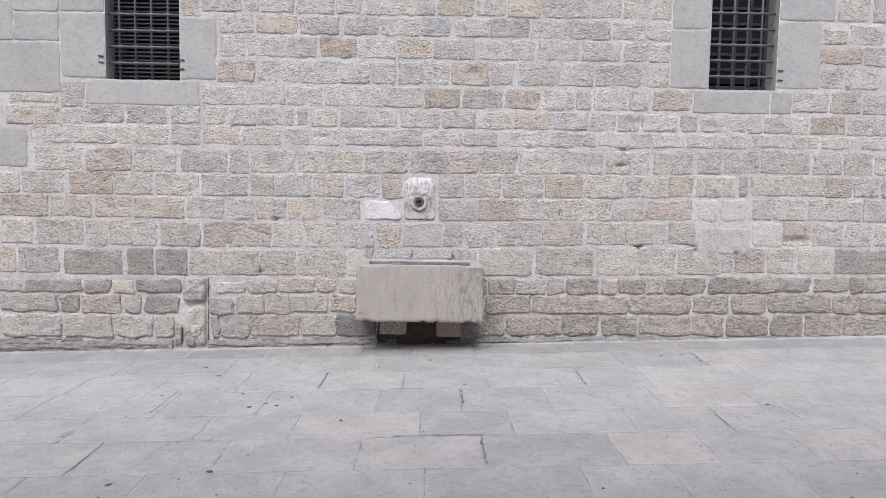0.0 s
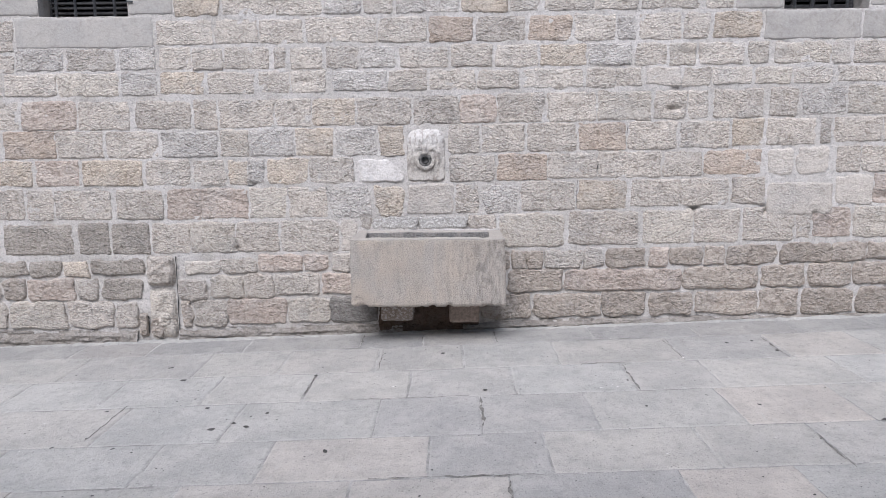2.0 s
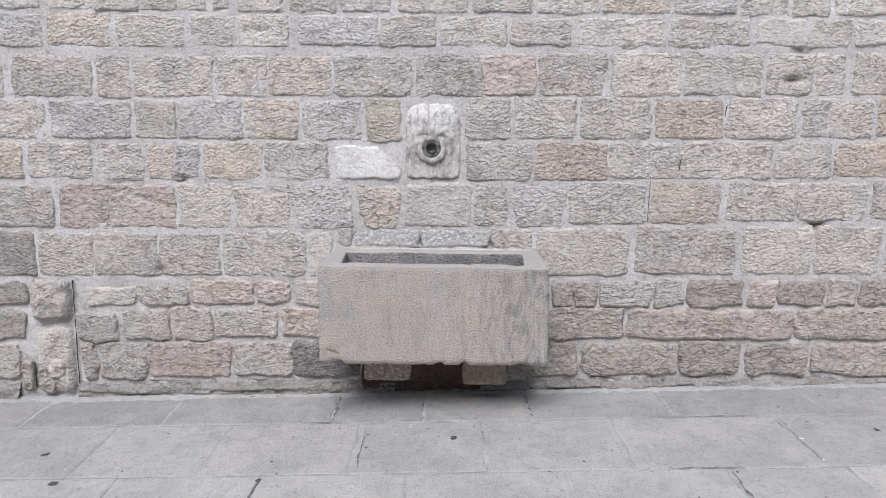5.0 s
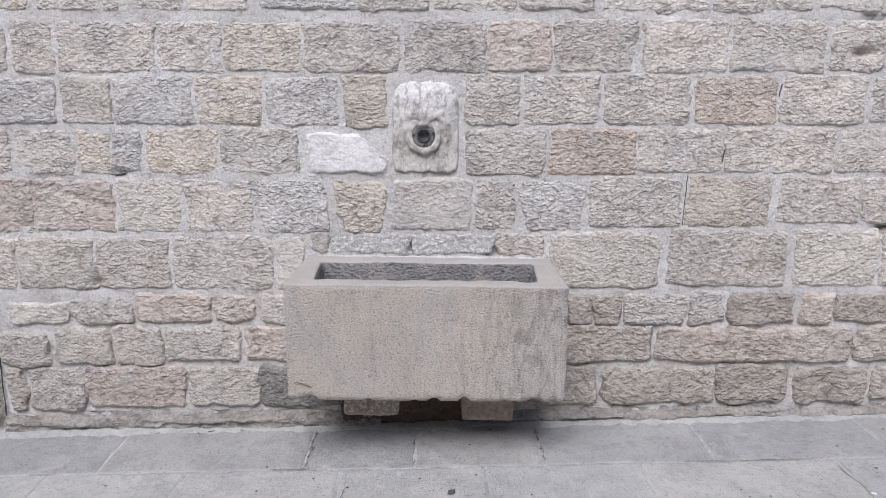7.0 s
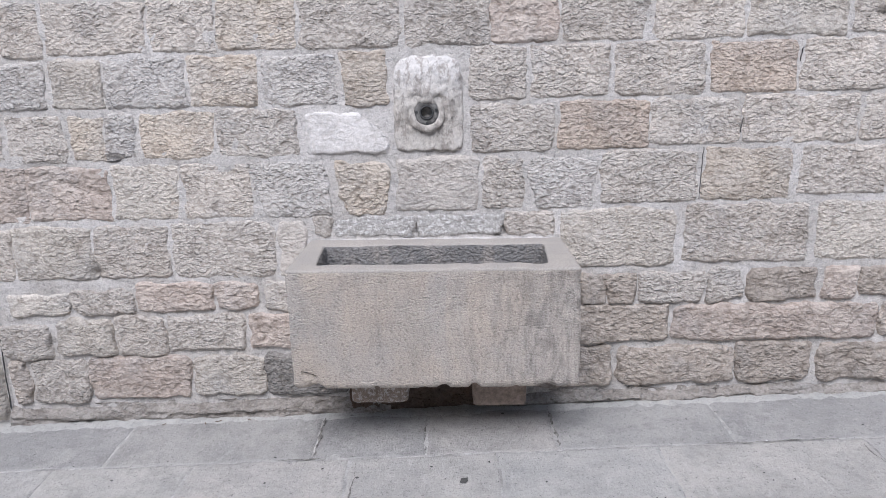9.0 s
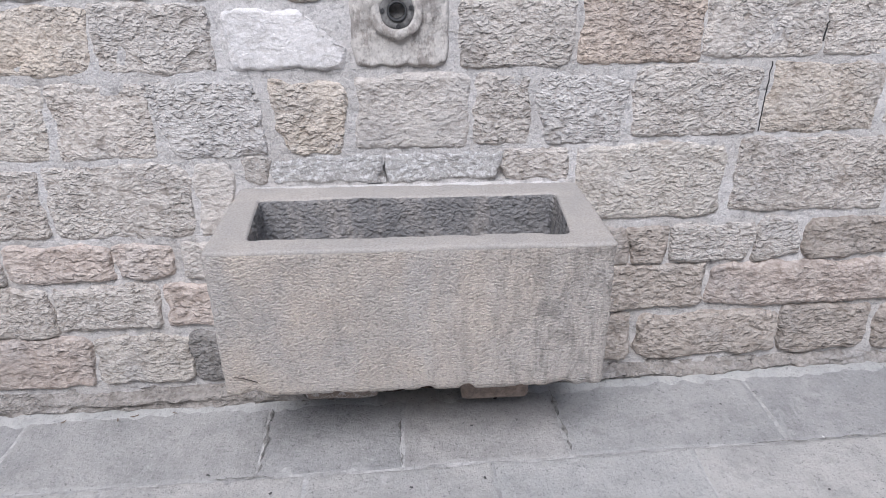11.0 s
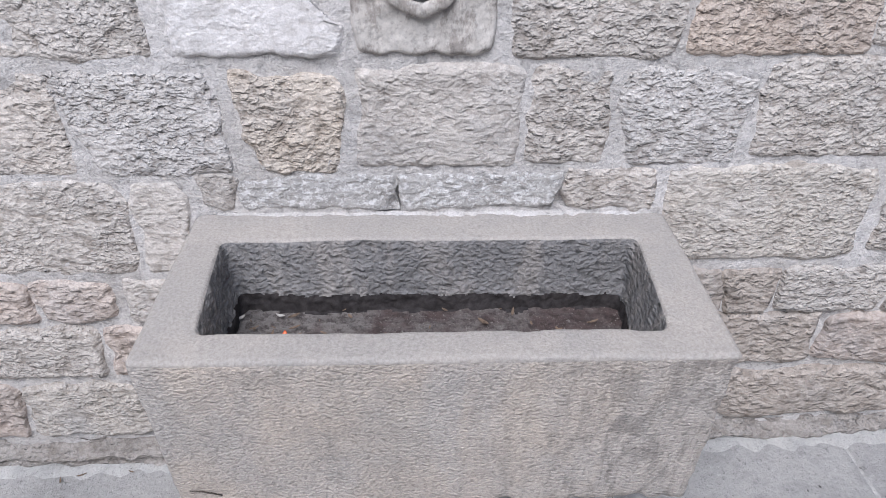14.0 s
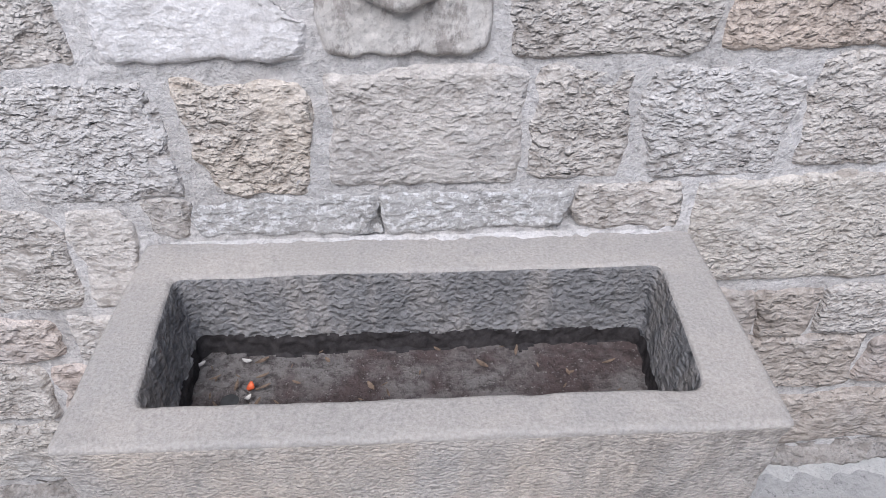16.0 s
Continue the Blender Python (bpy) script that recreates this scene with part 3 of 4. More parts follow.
    # silt, banked up along the sides
    nx, ny, v, f = 140, 50, [], []
    for j in range(ny + 1):
        for i in range(nx + 1):
            x, y = -0.424 + 0.842 * i / nx, -0.380 + 0.277 * j / ny
            d = min(i * 0.0060, (nx - i) * 0.0060, j * 0.0055, (ny - j) * 0.0055)
            z = 0.581 + 0.005 * (1 - ease(d / 0.028)) + 0.004 * fbm(Vector((x * 12, y * 12, 0))) + 0.0025 * fbm(Vector((x * 60, y * 60, 0)), 2)
            z -= 0.012 * math.exp(-((x + 0.338) ** 2 + (y + 0.232) ** 2) / 0.0009)
            v.append((x, y, z))
    for j in range(ny):
        for i in range(nx):
            a = j * (nx + 1) + i
            f.append((a, a + 1, a + nx + 2, a + nx + 1))
    silt = mesh_object("silt_layer", v, f, [SILT, BLACK_BAND], trough, "dark damp silt covering the bottom")
    # silt faces near the ends and the back take the same black
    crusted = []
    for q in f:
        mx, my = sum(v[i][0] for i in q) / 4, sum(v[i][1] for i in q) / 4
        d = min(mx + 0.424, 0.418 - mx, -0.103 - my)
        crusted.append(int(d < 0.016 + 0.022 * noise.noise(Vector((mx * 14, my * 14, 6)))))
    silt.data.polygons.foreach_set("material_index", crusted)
    # drain
    bm = bmesh.new()
    loops2 = []
    for r, z in ((0.016, 0.581), (0.020, 0.587), (0.029, 0.5875), (0.034, 0.579)):
        loops2.append([bm.verts.new((-0.338 + r * math.cos(k * math.tau / 24), -0.232 + r * math.sin(k * math.tau / 24), z)) for k in range(24)])
    for a, b in zip(loops2, loops2[1:]):
        for k in range(24):
            bm.faces.new((a[k], a[(k + 1) % 24], b[(k + 1) % 24], b[k]))
    drain_ring = part("drain_ring", bm, SILT, trough, "dirty drain ring", True)
    # a flat near-black disc, painted for the shade inside the hole
    bm = bmesh.new()
    bmesh.ops.create_circle(bm, cap_ends=True, radius=0.017, segments=20, matrix=Matrix.Translation((-0.338, -0.232, 0.5805)))
    part("drain", bm, DARK, drain_ring, "dark disc for the open drain hole")
    # the lime mortar bead where the back of the rim meets the wall
    v, f, n = [], [], 220
    for i in range(n + 1):
        x = -0.46 + 0.94 * i / n
        k = max(0.0, 0.22 + 0.6 * noise.noise(Vector((x * 13, 4, 0))) + 0.4 * noise.noise(Vector((x * 60, 4, 0))))
        k *= min(1.0, (x + 0.46) / 0.25, (0.48 - x) / 0.12) + 0.03
        for y, z in ((-0.034 * k, RIM - 0.003), (-0.028 * k, RIM + 0.0015), (-0.012 * k, RIM + 0.004), (0.006, RIM + 0.004 + 0.008 * k)):
            v.append((x, y, z))
    for i in range(n):
        for j in range(3):
            a = i * 4 + j
            f.append((a, a + 4, a + 5, a + 1))
    mesh_object("mortar_bead", v, f, MORTAR, trough, "pale lime mortar bead along the wall")
    return trough


build_trough()


def build_corbel(x0, x1, front, z0, material, label):
    thing = empty("stone_corbel", (x0 + x1) / 2, front / 2, z0)
    tagged(thing, label, "corbel", group="corbels under the trough")
    bm = box_bm(x0, x1, front, 0.02, z0, BOTTOM + 0.004, 0.022, 3)
    bmesh.ops.subdivide_edges(bm, edges=bm.edges[:], cuts=3, use_grid_fill=True)
    for v in bm.verts:
        v.co += Vector((0.7, 1, 0.4 if v.co.z < 0.25 else 0)) * 0.005 * fbm(v.co * 14)
    part("block", bm, material, thing, "", True)
    return thing


build_corbel(-0.335, -0.112, -0.225, 0.138, CORBEL_LIMED, "brown stone corbel flecked with old white paint")
build_corbel(0.142, 0.352, -0.235, 0.126, CORBEL, "reddish brown stone corbel with rounded lower edge")


# ---- the spout: a worn carved block with an iron pipe ----
def build_spout():
    spout = empty("wall_spout", -0.02, -0.02, 1.25)
    tagged(spout, "worn carved stone fountain spout crusted with white lime", "fountain spout")
    cx, cz, w, h = -0.016, 1.284, 0.280, 0.378
    nx, nz, v, f = 64, 80, [], []
    hump = lambda x, z, x0, z0, sx, sz: math.exp(-(((x - x0) / sx) ** 2 + ((z - z0) / sz) ** 2))
    for j in range(nz + 1):
        for i in range(nx + 1):
            a, b = 2 * i / nx - 1, 2 * j / nz - 1
            m = max(abs(a), abs(b), 1e-6)
            c = 10.0 if b < 0 else 5.0
            k = m / max(1e-12, abs(a) ** c + abs(b) ** c) ** (1 / c)
            x, z = a * k * w / 2, b * k * h / 2
            d = (1 - m) * w / 2
            relief = 0.022 * ease(d / 0.012)
            relief += 0.030 * hump(x, z, 0.0, 0.100, 0.135, 0.085) * ease(d / 0.04)
            relief += 0.007 * hump(x, z, -0.048, 0.050, 0.030, 0.022) + 0.009 * hump(x, z, 0.040, 0.050, 0.030, 0.022)
            relief -= 0.006 * hump(x, z, -0.050, 0.022, 0.022, 0.012) + 0.008 * hump(x, z, 0.042, 0.022, 0.022, 0.012)
            relief += 0.012 * hump(x, z, 0.0, 0.030, 0.024, 0.040)
            relief += 0.014 * hump(x, z, 0.000, -0.030, 0.080, 0.070)
            relief += 0.014 * hump(x, z, -0.080, -0.010, 0.025, 0.05) + 0.014 * hump(x, z, 0.080, -0.010, 0.025, 0.05)
            relief -= 0.170 * hump(x, z, -0.007, -0.030, 0.020, 0.020)
            worn = 0.0035 * fbm(Vector((x * 17, 3.1, z * 17))) + 0.0024 * fbm(Vector((x * 48, 1.1, z * 48)), 3)
            y = 0.012 - relief - worn * ease(d / 0.02)
            x += 0.004 * noise.noise(Vector((x * 30, 0, z * 30)))
            z += (0.012 * noise.noise(Vector((x * 28, 5, 0)))) * (1 - ease(d / 0.03))
            v.append((cx + x, y, cz + z))
    for j in range(nz):
        for i in range(nx):
            a = j * (nx + 1) + i
            f.append((a, a + 1, a + nx + 2, a + nx + 1))
    mesh_object("carved_block", v, f, CARVING, spout, "worn carved relief with rounded top")
    # stone collar and pipe
    px, pz = -0.023, 1.254

    def turned(name, profile, material, label, owner=None):
        vv, ff, n = [], [], 48
        for r, y in profile:
            for k in range(n):
                t = k * math.tau / n
                rr = r * (1 + 0.10 * noise.noise(Vector((math.cos(t) * 2, math.sin(t) * 2, r * 20)))) if name == "collar" else r
                lump = 0.004 * noise.noise(Vector((math.cos(t) * 4, math.sin(t) * 4, r * 60))) if name == "collar" else 0.0
                vv.append((px + rr * math.cos(t), y + lump, pz + rr * math.sin(t)))
        for j in range(len(profile) - 1):
            for k in range(n):
                ff.append((j * n + k, j * n + (k + 1) % n, (j + 1) * n + (k + 1) % n, (j + 1) * n + k))
        return mesh_object(name, vv, ff, material, owner or spout, label)

    turned("collar", [(0.076, -0.012), (0.075, -0.026), (0.070, -0.0305), (0.062, -0.032), (0.054, -0.032), (0.048, -0.031), (0.045, -0.024)], CARVING, "chipped lime-crusted stone collar round the pipe")
    flange = turned("flange", [(0.048, -0.026), (0.045, -0.0305), (0.028, -0.0305), (0.025, -0.026)], FLANGE, "lime-stained iron flange")
    pipe = turned("pipe", [(0.028, -0.026), (0.027, -0.0345), (0.023, -0.0355), (0.0205, -0.032), (0.020, -0.024)], PIPE, "dark iron pipe mouth")
    # the bore's shade is put into its lining colour
    turned("pipe_mouth", [(0.0202, -0.028), (0.0195, 0.08), (0.001, 0.082)], DARK, "open bore lined near-black for its shade", pipe)
    for angle in (0.25, math.pi - 0.05, -1.5):
        bm = bmesh.new()
        bmesh.ops.create_cone(bm, cap_ends=True, segments=6, radius1=0.0075, radius2=0.006, depth=0.008)
        bmesh.ops.rotate(bm, verts=bm.verts, cent=(0, 0, 0), matrix=Matrix.Rotation(math.pi / 2, 3, "X"))
        bmesh.ops.translate(bm, verts=bm.verts, vec=(px + 0.039 * math.cos(angle), -0.0305, pz + 0.039 * math.sin(angle)))
        part("bolt", bm, PIPE, flange, "dark iron bolt head")


build_spout()


# ---- barred windows ----
def bar_bm(p, q, r, knots=(), n=8):
    """A round bar from p to q, swollen where it is pierced."""
    p, q = Vector(p), Vector(q)
    axis = (q - p).normalized()
    side = axis.cross(Vector((0, 1, 0))).normalized()
    other = axis.cross(side)
    ts = [(0.0, r), ((q - p).length, r)]
    for k in knots:
        ts += [(k - 0.024, r), (k - 0.013, r * 1.5), (k + 0.013, r * 1.5), (k + 0.024, r)]
    bm = bmesh.new()
    rings = []
    for t, rad in sorted(ts):
        c = p + axis * t
        rings.append([bm.verts.new(c + side * rad * math.cos(k * math.tau / n) + other * rad * math.sin(k * math.tau / n)) for k in range(n)])
    for a, b in zip(rings, rings[1:]):
        for k in range(n):
            bm.faces.new((a[k], a[(k + 1) % n], b[(k + 1) % n], b[k]))
    bm.faces.new(rings[0]); bm.faces.new(rings[-1][::-1])
    return bm


def build_grille(opening, xs, zs, y):
    a, b, c, d = opening
    thing = empty("window_grille", (a + b) / 2, y, c)
    tagged(thing, "heavy dark iron grille set into a stone window", "window grille", group="window grilles")
    for z in zs:
        part("crossbar", bar_bm((a - 0.03, y, z), (b + 0.03, y, z), 0.0112, [x - a + 0.03 for x in xs]), IRON, thing, "", True)
    for x in xs:
        part("upright_bar", bar_bm((x, y, c - 0.02), (x, y, d + 0.02), 0.0105), IRON, thing, "", True)


build_grille(OPENINGS[0], [-2.590, -2.456, -2.320, -2.180], [2.395 + 0.1365 * k for k in range(9)], 0.060)
build_grille(OPENINGS[1], [2.545, 2.664, 2.784, 2.905], [2.383 + 0.1345 * k for k in range(9)], 0.070)


def build_shutter(opening, y):
    a, b, c, d = opening
    thing = empty("louvre_shutter", (a + b) / 2, y, c)
    tagged(thing, "closed grey louvred shutter behind iron bars", "shutter")
    for x0, x1 in ((a + 0.002, a + 0.016), (b - 0.016, b - 0.002)):
        part("stile", box_bm(x0, x1, y, y + 0.03, c + 0.002, d, 0.003, 1), SHUTTER, thing)
    z = c + 0.02
    while z < d:
        bm = box_bm(a + 0.012, b - 0.012, -0.004, 0.004, -0.020, 0.020)
        bmesh.ops.rotate(bm, verts=bm.verts, cent=(0, 0, 0), matrix=Matrix.Rotation(radians(-50), 3, "X"))
        bmesh.ops.translate(bm, verts=bm.verts, vec=(0, y + 0.016, z))
        part("slat", bm, SHUTTER, thing)
        z += 0.0345


build_shutter(OPENINGS[0], 0.145)


def build_casement(opening, y):
    a, b, c, d = opening
    thing = empty("window_1", (a + b) / 2, y, c)
    tagged(thing, "dark wooden casement with small panes behind bars", "window", kind="structure")
    part("window_frame", box_bm(a + 0.002, b - 0.002, y, y + 0.05, c + 0.002, c + 0.06, 0.004, 1), WOOD, thing)
    xs = np.linspace(a + 0.02, b - 0.02, 5)
    zs = np.linspace(c + 0.07, d - 0.03, 10)
    for x in xs:
        part("muntin", box_bm(x - 0.014, x + 0.014, y, y + 0.04, c + 0.06, d, 0.003, 1), WOOD, thing)
    for z in zs[1:]:
        part("muntin", box_bm(a + 0.004, b - 0.004, y + 0.003, y + 0.037, z - 0.013, z + 0.013, 0.003, 1), WOOD, thing)
    for i in range(4):
        for j in range(9):
            part("pane", box_bm(xs[i] + 0.013, xs[i + 1] - 0.013, y + 0.018, y + 0.022, zs[j] + 0.012, zs[j + 1] - 0.012), GLASS, thing)


build_casement(OPENINGS[1], 0.185)


# ---- the stub of a carved stone post against the wall ----
def lump(name, x0, x1, z0, z1, depth, seed, thing, material, corner=6.0, taper=0.0):
    """A worn block standing out of the wall by depth."""
    nx, nz, v, f = 16, 18, [], []
    for j in range(nz + 1):
        for i in range(nx + 1):
            a, b = 2 * i / nx - 1, 2 * j / nz - 1
            m = max(abs(a), abs(b), 1e-6)
            k = m / max(1e-12, abs(a) ** corner + abs(b) ** corner) ** (1 / corner)
            x, z = (x0 + x1) / 2 + a * k * (x1 - x0) / 2, (z0 + z1) / 2 + b * k * (z1 - z0) / 2
            e = ease((1 - m) / 0.22)
            y = 0.01 - depth * e * (1 - taper * (1 - j / nz)) - 0.015 * e * fbm(Vector((x * 12, seed, z * 12)))
            v.append((x, y, z))
    for j in range(nz):
        for i in range(nx):
            p = j * (nx + 1) + i
            f.append((p, p + 1, p + nx + 2, p + nx + 1))
    return mesh_object(name, v, f, material, thing)


post = empty("stone_post_stub", -1.955, -0.04, -0.02)
tagged(post, "broken stub of an eroded stone post in the wall", "post")
lump("cap_block", -2.060, -1.850, 0.352, 0.580, 0.050, 4.0, post, STONE["n"], 8.0)
lump("shaft", -2.052, -1.852, -0.040, 0.338, 0.030, 9.0, post, STONE["y"], 12.0, -0.4)
lump("foot", -2.050, -1.940, -0.040, 0.130, 0.050, 13.0, post, STONE["m"], 3.0, 0.2)
lump("knob", -1.990, -1.888, 0.050, 0.165, 0.050, 21.0, post, STONE["y"], 3.0)
lump("side_chock", -2.135, -2.070, -0.03, 0.150, 0.030, 17.0, post, STONE["m"], 8.0)


# ---- wall stones, course by course ----
random.seed(5)
STONES = [0]


def place_stone(x0, x1, z0, z1, tone, proud=None, rough=None, corner=None, skew=None, cut=0.0, step=None):
    STONES[0] += 1
    seed = STONES[0] * 1.37
    close = abs((x0 + x1) / 2) < 1.0 and 0.0 < (z0 + z1) / 2 < 1.6
    if step is None:
        step = 0.0075 if close else 0.012 if abs((x0 + x1) / 2) < 2.0 and z1 < 1.9 else 0.018
    if tone == "s":
        p, r, c = 0.004, 0.0012, 30.0
    elif tone == "e":
        p, r, c = 0.004, 0.003, 9.0
    else:
        p, r, c = random.uniform(0.002, 0.0065), random.uniform(0.0048, 0.0075), random.uniform(11.0, 26.0)
    if skew is None:
        k = 0.0 if tone == "s" else 0.008
        skew = tuple(random.uniform(-k, k) for _ in range(4))
    p, r, c = p if proud is None else proud, r if rough is None else rough, c if corner is None else corner
    v, f = stone_shape(x0, x1, z0, z1, seed, step, p, r, c, skew, cut)
    return mesh_object("stone", v, f, STONE[tone], wall)


def course(top, bottom, stones, rough=None, ragged=0.005, corner=None, proud=None):
    """One course of blocks. top, bottom: its lines as (x, z) knots; stones: (from, to, tone)."""
    tx, tz = zip(*top)
    bx, bz = zip(*bottom)
    for x0, x1, tone in stones:
        m = (x0 + x1) / 2
        z1 = np.interp(m, tx, tz) + random.uniform(-ragged, ragged)
        z0 = np.interp(m, bx, bz) + random.uniform(-ragged, ragged)
        place_stone(x0, x1, z0, z1, tone, proud=proud, rough=rough, corner=corner)


# upper courses between the windows
course([(-3, 3.03), (0, 3.05)], [(-3, 2.822), (3, 2.842)], [
    (-1.87, -1.54, "u"), (-1.52, -1.38, "y"), (-1.37, -1.10, "u"), (-1.08, -0.77, "u"), (-0.74, -0.53, "u"), (-0.50, -0.08, "u"),
    (-0.06, 0.09, "b"), (0.11, 0.42, "o"), (0.44, 0.68, "u"), (0.70, 0.99, "o"), (1.01, 1.40, "b"), (1.42, 1.67, "u"), (1.69, 1.92, "u"), (1.94, 2.09, "y")])
course([(-3, 2.805), (3, 2.822)], [(-3, 2.652), (3, 2.662)], [
    (-1.73, -1.43, "u"), (-1.41, -1.08, "o"), (-1.05, -0.72, "g"), (-0.68, -0.38, "u"), (-0.37, -0.04, "u"), (-0.03, 0.22, "b"),
    (0.26, 0.55, "u"), (0.56, 0.90, "g"), (0.91, 1.22, "u"), (1.23, 1.58, "g"), (1.60, 1.87, "u"), (1.89, 2.10, "u")])
course([(-3, 2.632), (3, 2.642)], [(-3, 2.448), (3, 2.490)], [
    (-1.73, -1.52, "u"), (-1.49, -1.17, "u"), (-1.16, -0.91, "u"), (-0.88, -0.56, "r"), (-0.55, -0.24, "u"), (-0.22, 0.07, "o"),
    (0.09, 0.43, "b"), (0.46, 0.94, "u"), (0.97, 1.32, "u"), (1.35, 1.68, "u"), (1.71, 1.90, "u"), (1.92, 2.10, "u")])
course([(-3, 2.424), (3, 2.466)], [(-3, 2.238), (3, 2.276)], [
    (-1.74, -1.43, "o"), (-1.41, -1.05, "u"), (-1.04, -0.73, "u"), (-0.72, -0.45, "b"), (-0.44, -0.24, "u"), (-0.21, -0.01, "b"),
    (0.00, 0.22, "b"), (0.23, 0.56, "o"), (0.58, 0.77, "u"), (0.80, 1.14, "u"), (1.16, 1.45, "u"), (1.47, 1.88, "u"), (1.91, 2.10, "u")])
course([(-3, 2.214), (3, 2.250)], [(-3, 2.056), (3, 2.072)], [
    (-1.88, -1.49, "u"), (-1.47, -1.17, "u"), (-1.16, -0.86, "u"), (-0.84, -0.35, "u"), (-0.34, 0.00, "u"), (0.02, 0.32, "r"),
    (0.34, 0.68, "g"), (0.70, 0.99, "r"), (1.01, 1.29, "u"), (1.31, 1.43, "b"), (1.46, 1.75, "u"), (1.77, 1.94, "g"), (1.97, 2.29, "o")])
course([(-3, 2.030), (3, 2.046)], [(-3, 1.884), (3, 1.896)], [
    (-2.87, -2.54, "b"), (-2.51, -2.17, "g"), (-2.14, -1.89, "b"), (-1.87, -1.65, "u"), (-1.64, -1.43, "u"), (-1.41, -1.10, "u"),
    (-1.07, -0.98, "u"), (-0.96, -0.73, "u"), (-0.71, -0.48, "g"), (-0.46, -0.22, "b"), (-0.19, 0.14, "u"), (0.16, 0.45, "u"),
    (0.47, 0.76, "u"), (0.78, 1.10, "o"), (1.11, 1.41, "b"), (1.44, 1.65, "u"), (1.67, 1.86, "y"), (1.88, 2.19, "u"),
    (2.21, 2.36, "y"), (2.40, 2.79, "y"), (2.80, 2.92, "e"), (2.94, 3.17, "u"), (3.18, 3.32, "u"), (3.34, 3.64, "r"), (3.66, 4.03, "u")])
course([(-3, 1.866), (3, 1.882)], [(-3, 1.706), (0, 1.736), (3, 1.770)], [
    (-3.34, -2.99, "u"), (-2.97, -2.61, "u"), (-2.60, -2.17, "y"), (-2.14, -1.89, "b"), (-1.87, -1.56, "o"), (-1.53, -1.21, "u"),
    (-1.18, -0.96, "u"), (-0.95, -0.71, "u"), (-0.67, -0.28, "b"), (-0.27, 0.00, "u"), (0.01, 0.33, "u"), (0.35, 0.64, "u"),
    (0.67, 1.08, "u"), (1.10, 1.30, "u"), (1.31, 1.49, "u"), (1.52, 1.76, "e"), (1.78, 1.96, "u"), (1.98, 2.25, "u"),
    (2.27, 2.52, "y"), (2.54, 2.81, "u"), (2.84, 3.18, "u"), (3.19, 3.42, "u"), (3.45, 3.77, "u"), (3.79, 4.06, "u")])

# the courses beside and above the spout
course([(-1.70, 1.675), (0.05, 1.696), (1.80, 1.722), (3, 1.745)], [(-1.70, 1.480), (0.05, 1.500), (1.80, 1.526), (3, 1.550)], [
    (-3.31, -2.89, "n"), (-2.87, -2.48, "p"), (-2.46, -2.10, "n"), (-2.06, -1.67, "n"), (-1.65, -1.48, "n"), (-1.47, -1.08, "n"),
    (-1.07, -0.82, "n"), (-0.81, -0.51, "o"), (-0.50, -0.12, "g"), (-0.10, 0.22, "g"), (0.225, 0.48, "p"), (0.49, 0.82, "n"),
    (0.83, 1.18, "n"), (1.19, 1.56, "y"), (1.58, 1.80, "n"), (1.82, 1.96, "n"), (1.99, 2.34, "n"), (2.38, 2.58, "n"),
    (2.61, 2.91, "b"), (2.93, 3.35, "y"), (3.37, 3.63, "n"), (3.65, 3.90, "n"), (3.92, 4.20, "n")])
course([(-1.70, 1.468), (0.05, 1.490), (1.80, 1.512), (3, 1.535)], [(-1.72, 1.278), (0.05, 1.296), (1.84, 1.324), (3, 1.36)], [
    (-3.79, -3.44, "n"), (-3.42, -3.06, "n"), (-3.02, -2.65, "r"), (-2.64, -2.30, "n"), (-2.28, -1.91, "n"), (-1.89, -1.49, "b"),
    (-1.48, -1.28, "y"), (-1.26, -0.94, "b"), (-0.93, -0.67, "o"), (-0.65, -0.37, "b"), (0.15, 0.36, "g"), (0.38, 0.68, "n"),
    (0.70, 1.04, "n"), (1.06, 1.39, "r"), (1.41, 1.75, "n"), (1.77, 2.12, "n"), (2.14, 2.35, "o"), (2.37, 2.72, "n"),
    (2.75, 2.83, "g"), (2.84, 3.18, "n"), (3.19, 3.50, "n"), (3.51, 3.74, "p"), (3.75, 3.97, "n"), (3.99, 4.25, "n")])
course([(-1.73, 1.261), (0.05, 1.282), (1.84, 1.304), (3, 1.335)], [(-1.75, 1.084), (0.05, 1.098), (1.865, 1.129), (3, 1.15)], [
    (-3.61, -3.21, "p"), (-3.18, -2.83, "o"), (-2.81, -2.49, "p"), (-2.47, -2.03, "o"), (-2.01, -1.70, "n"), (-1.68, -1.45, "g"),
    (-1.42, -1.29, "o"), (-1.29, -1.16, "b"), (-1.15, -0.86, "o"), (-0.85, -0.53, "g"), (0.15, 0.47, "g"), (0.49, 0.835, "r"),
    (0.845, 1.19, "n"), (1.20, 1.64, "n"), (1.66, 1.93, "n"), (1.95, 2.35, "r"), (2.39, 2.57, "e"), (2.60, 2.82, "e"),
    (2.87, 3.04, "n"), (3.05, 3.35, "n"), (3.36, 3.60, "n"), (3.61, 3.83, "n"), (3.84, 4.08, "n")])
place_stone(-0.348, -0.180, 1.282, 1.482, "o", 0.006, 0.0065, 10.0)
place_stone(-0.490, -0.168, 1.100, 1.258, "w", 0.009, 0.005, 11.0, (0, 0, 0, 0), 0.085)
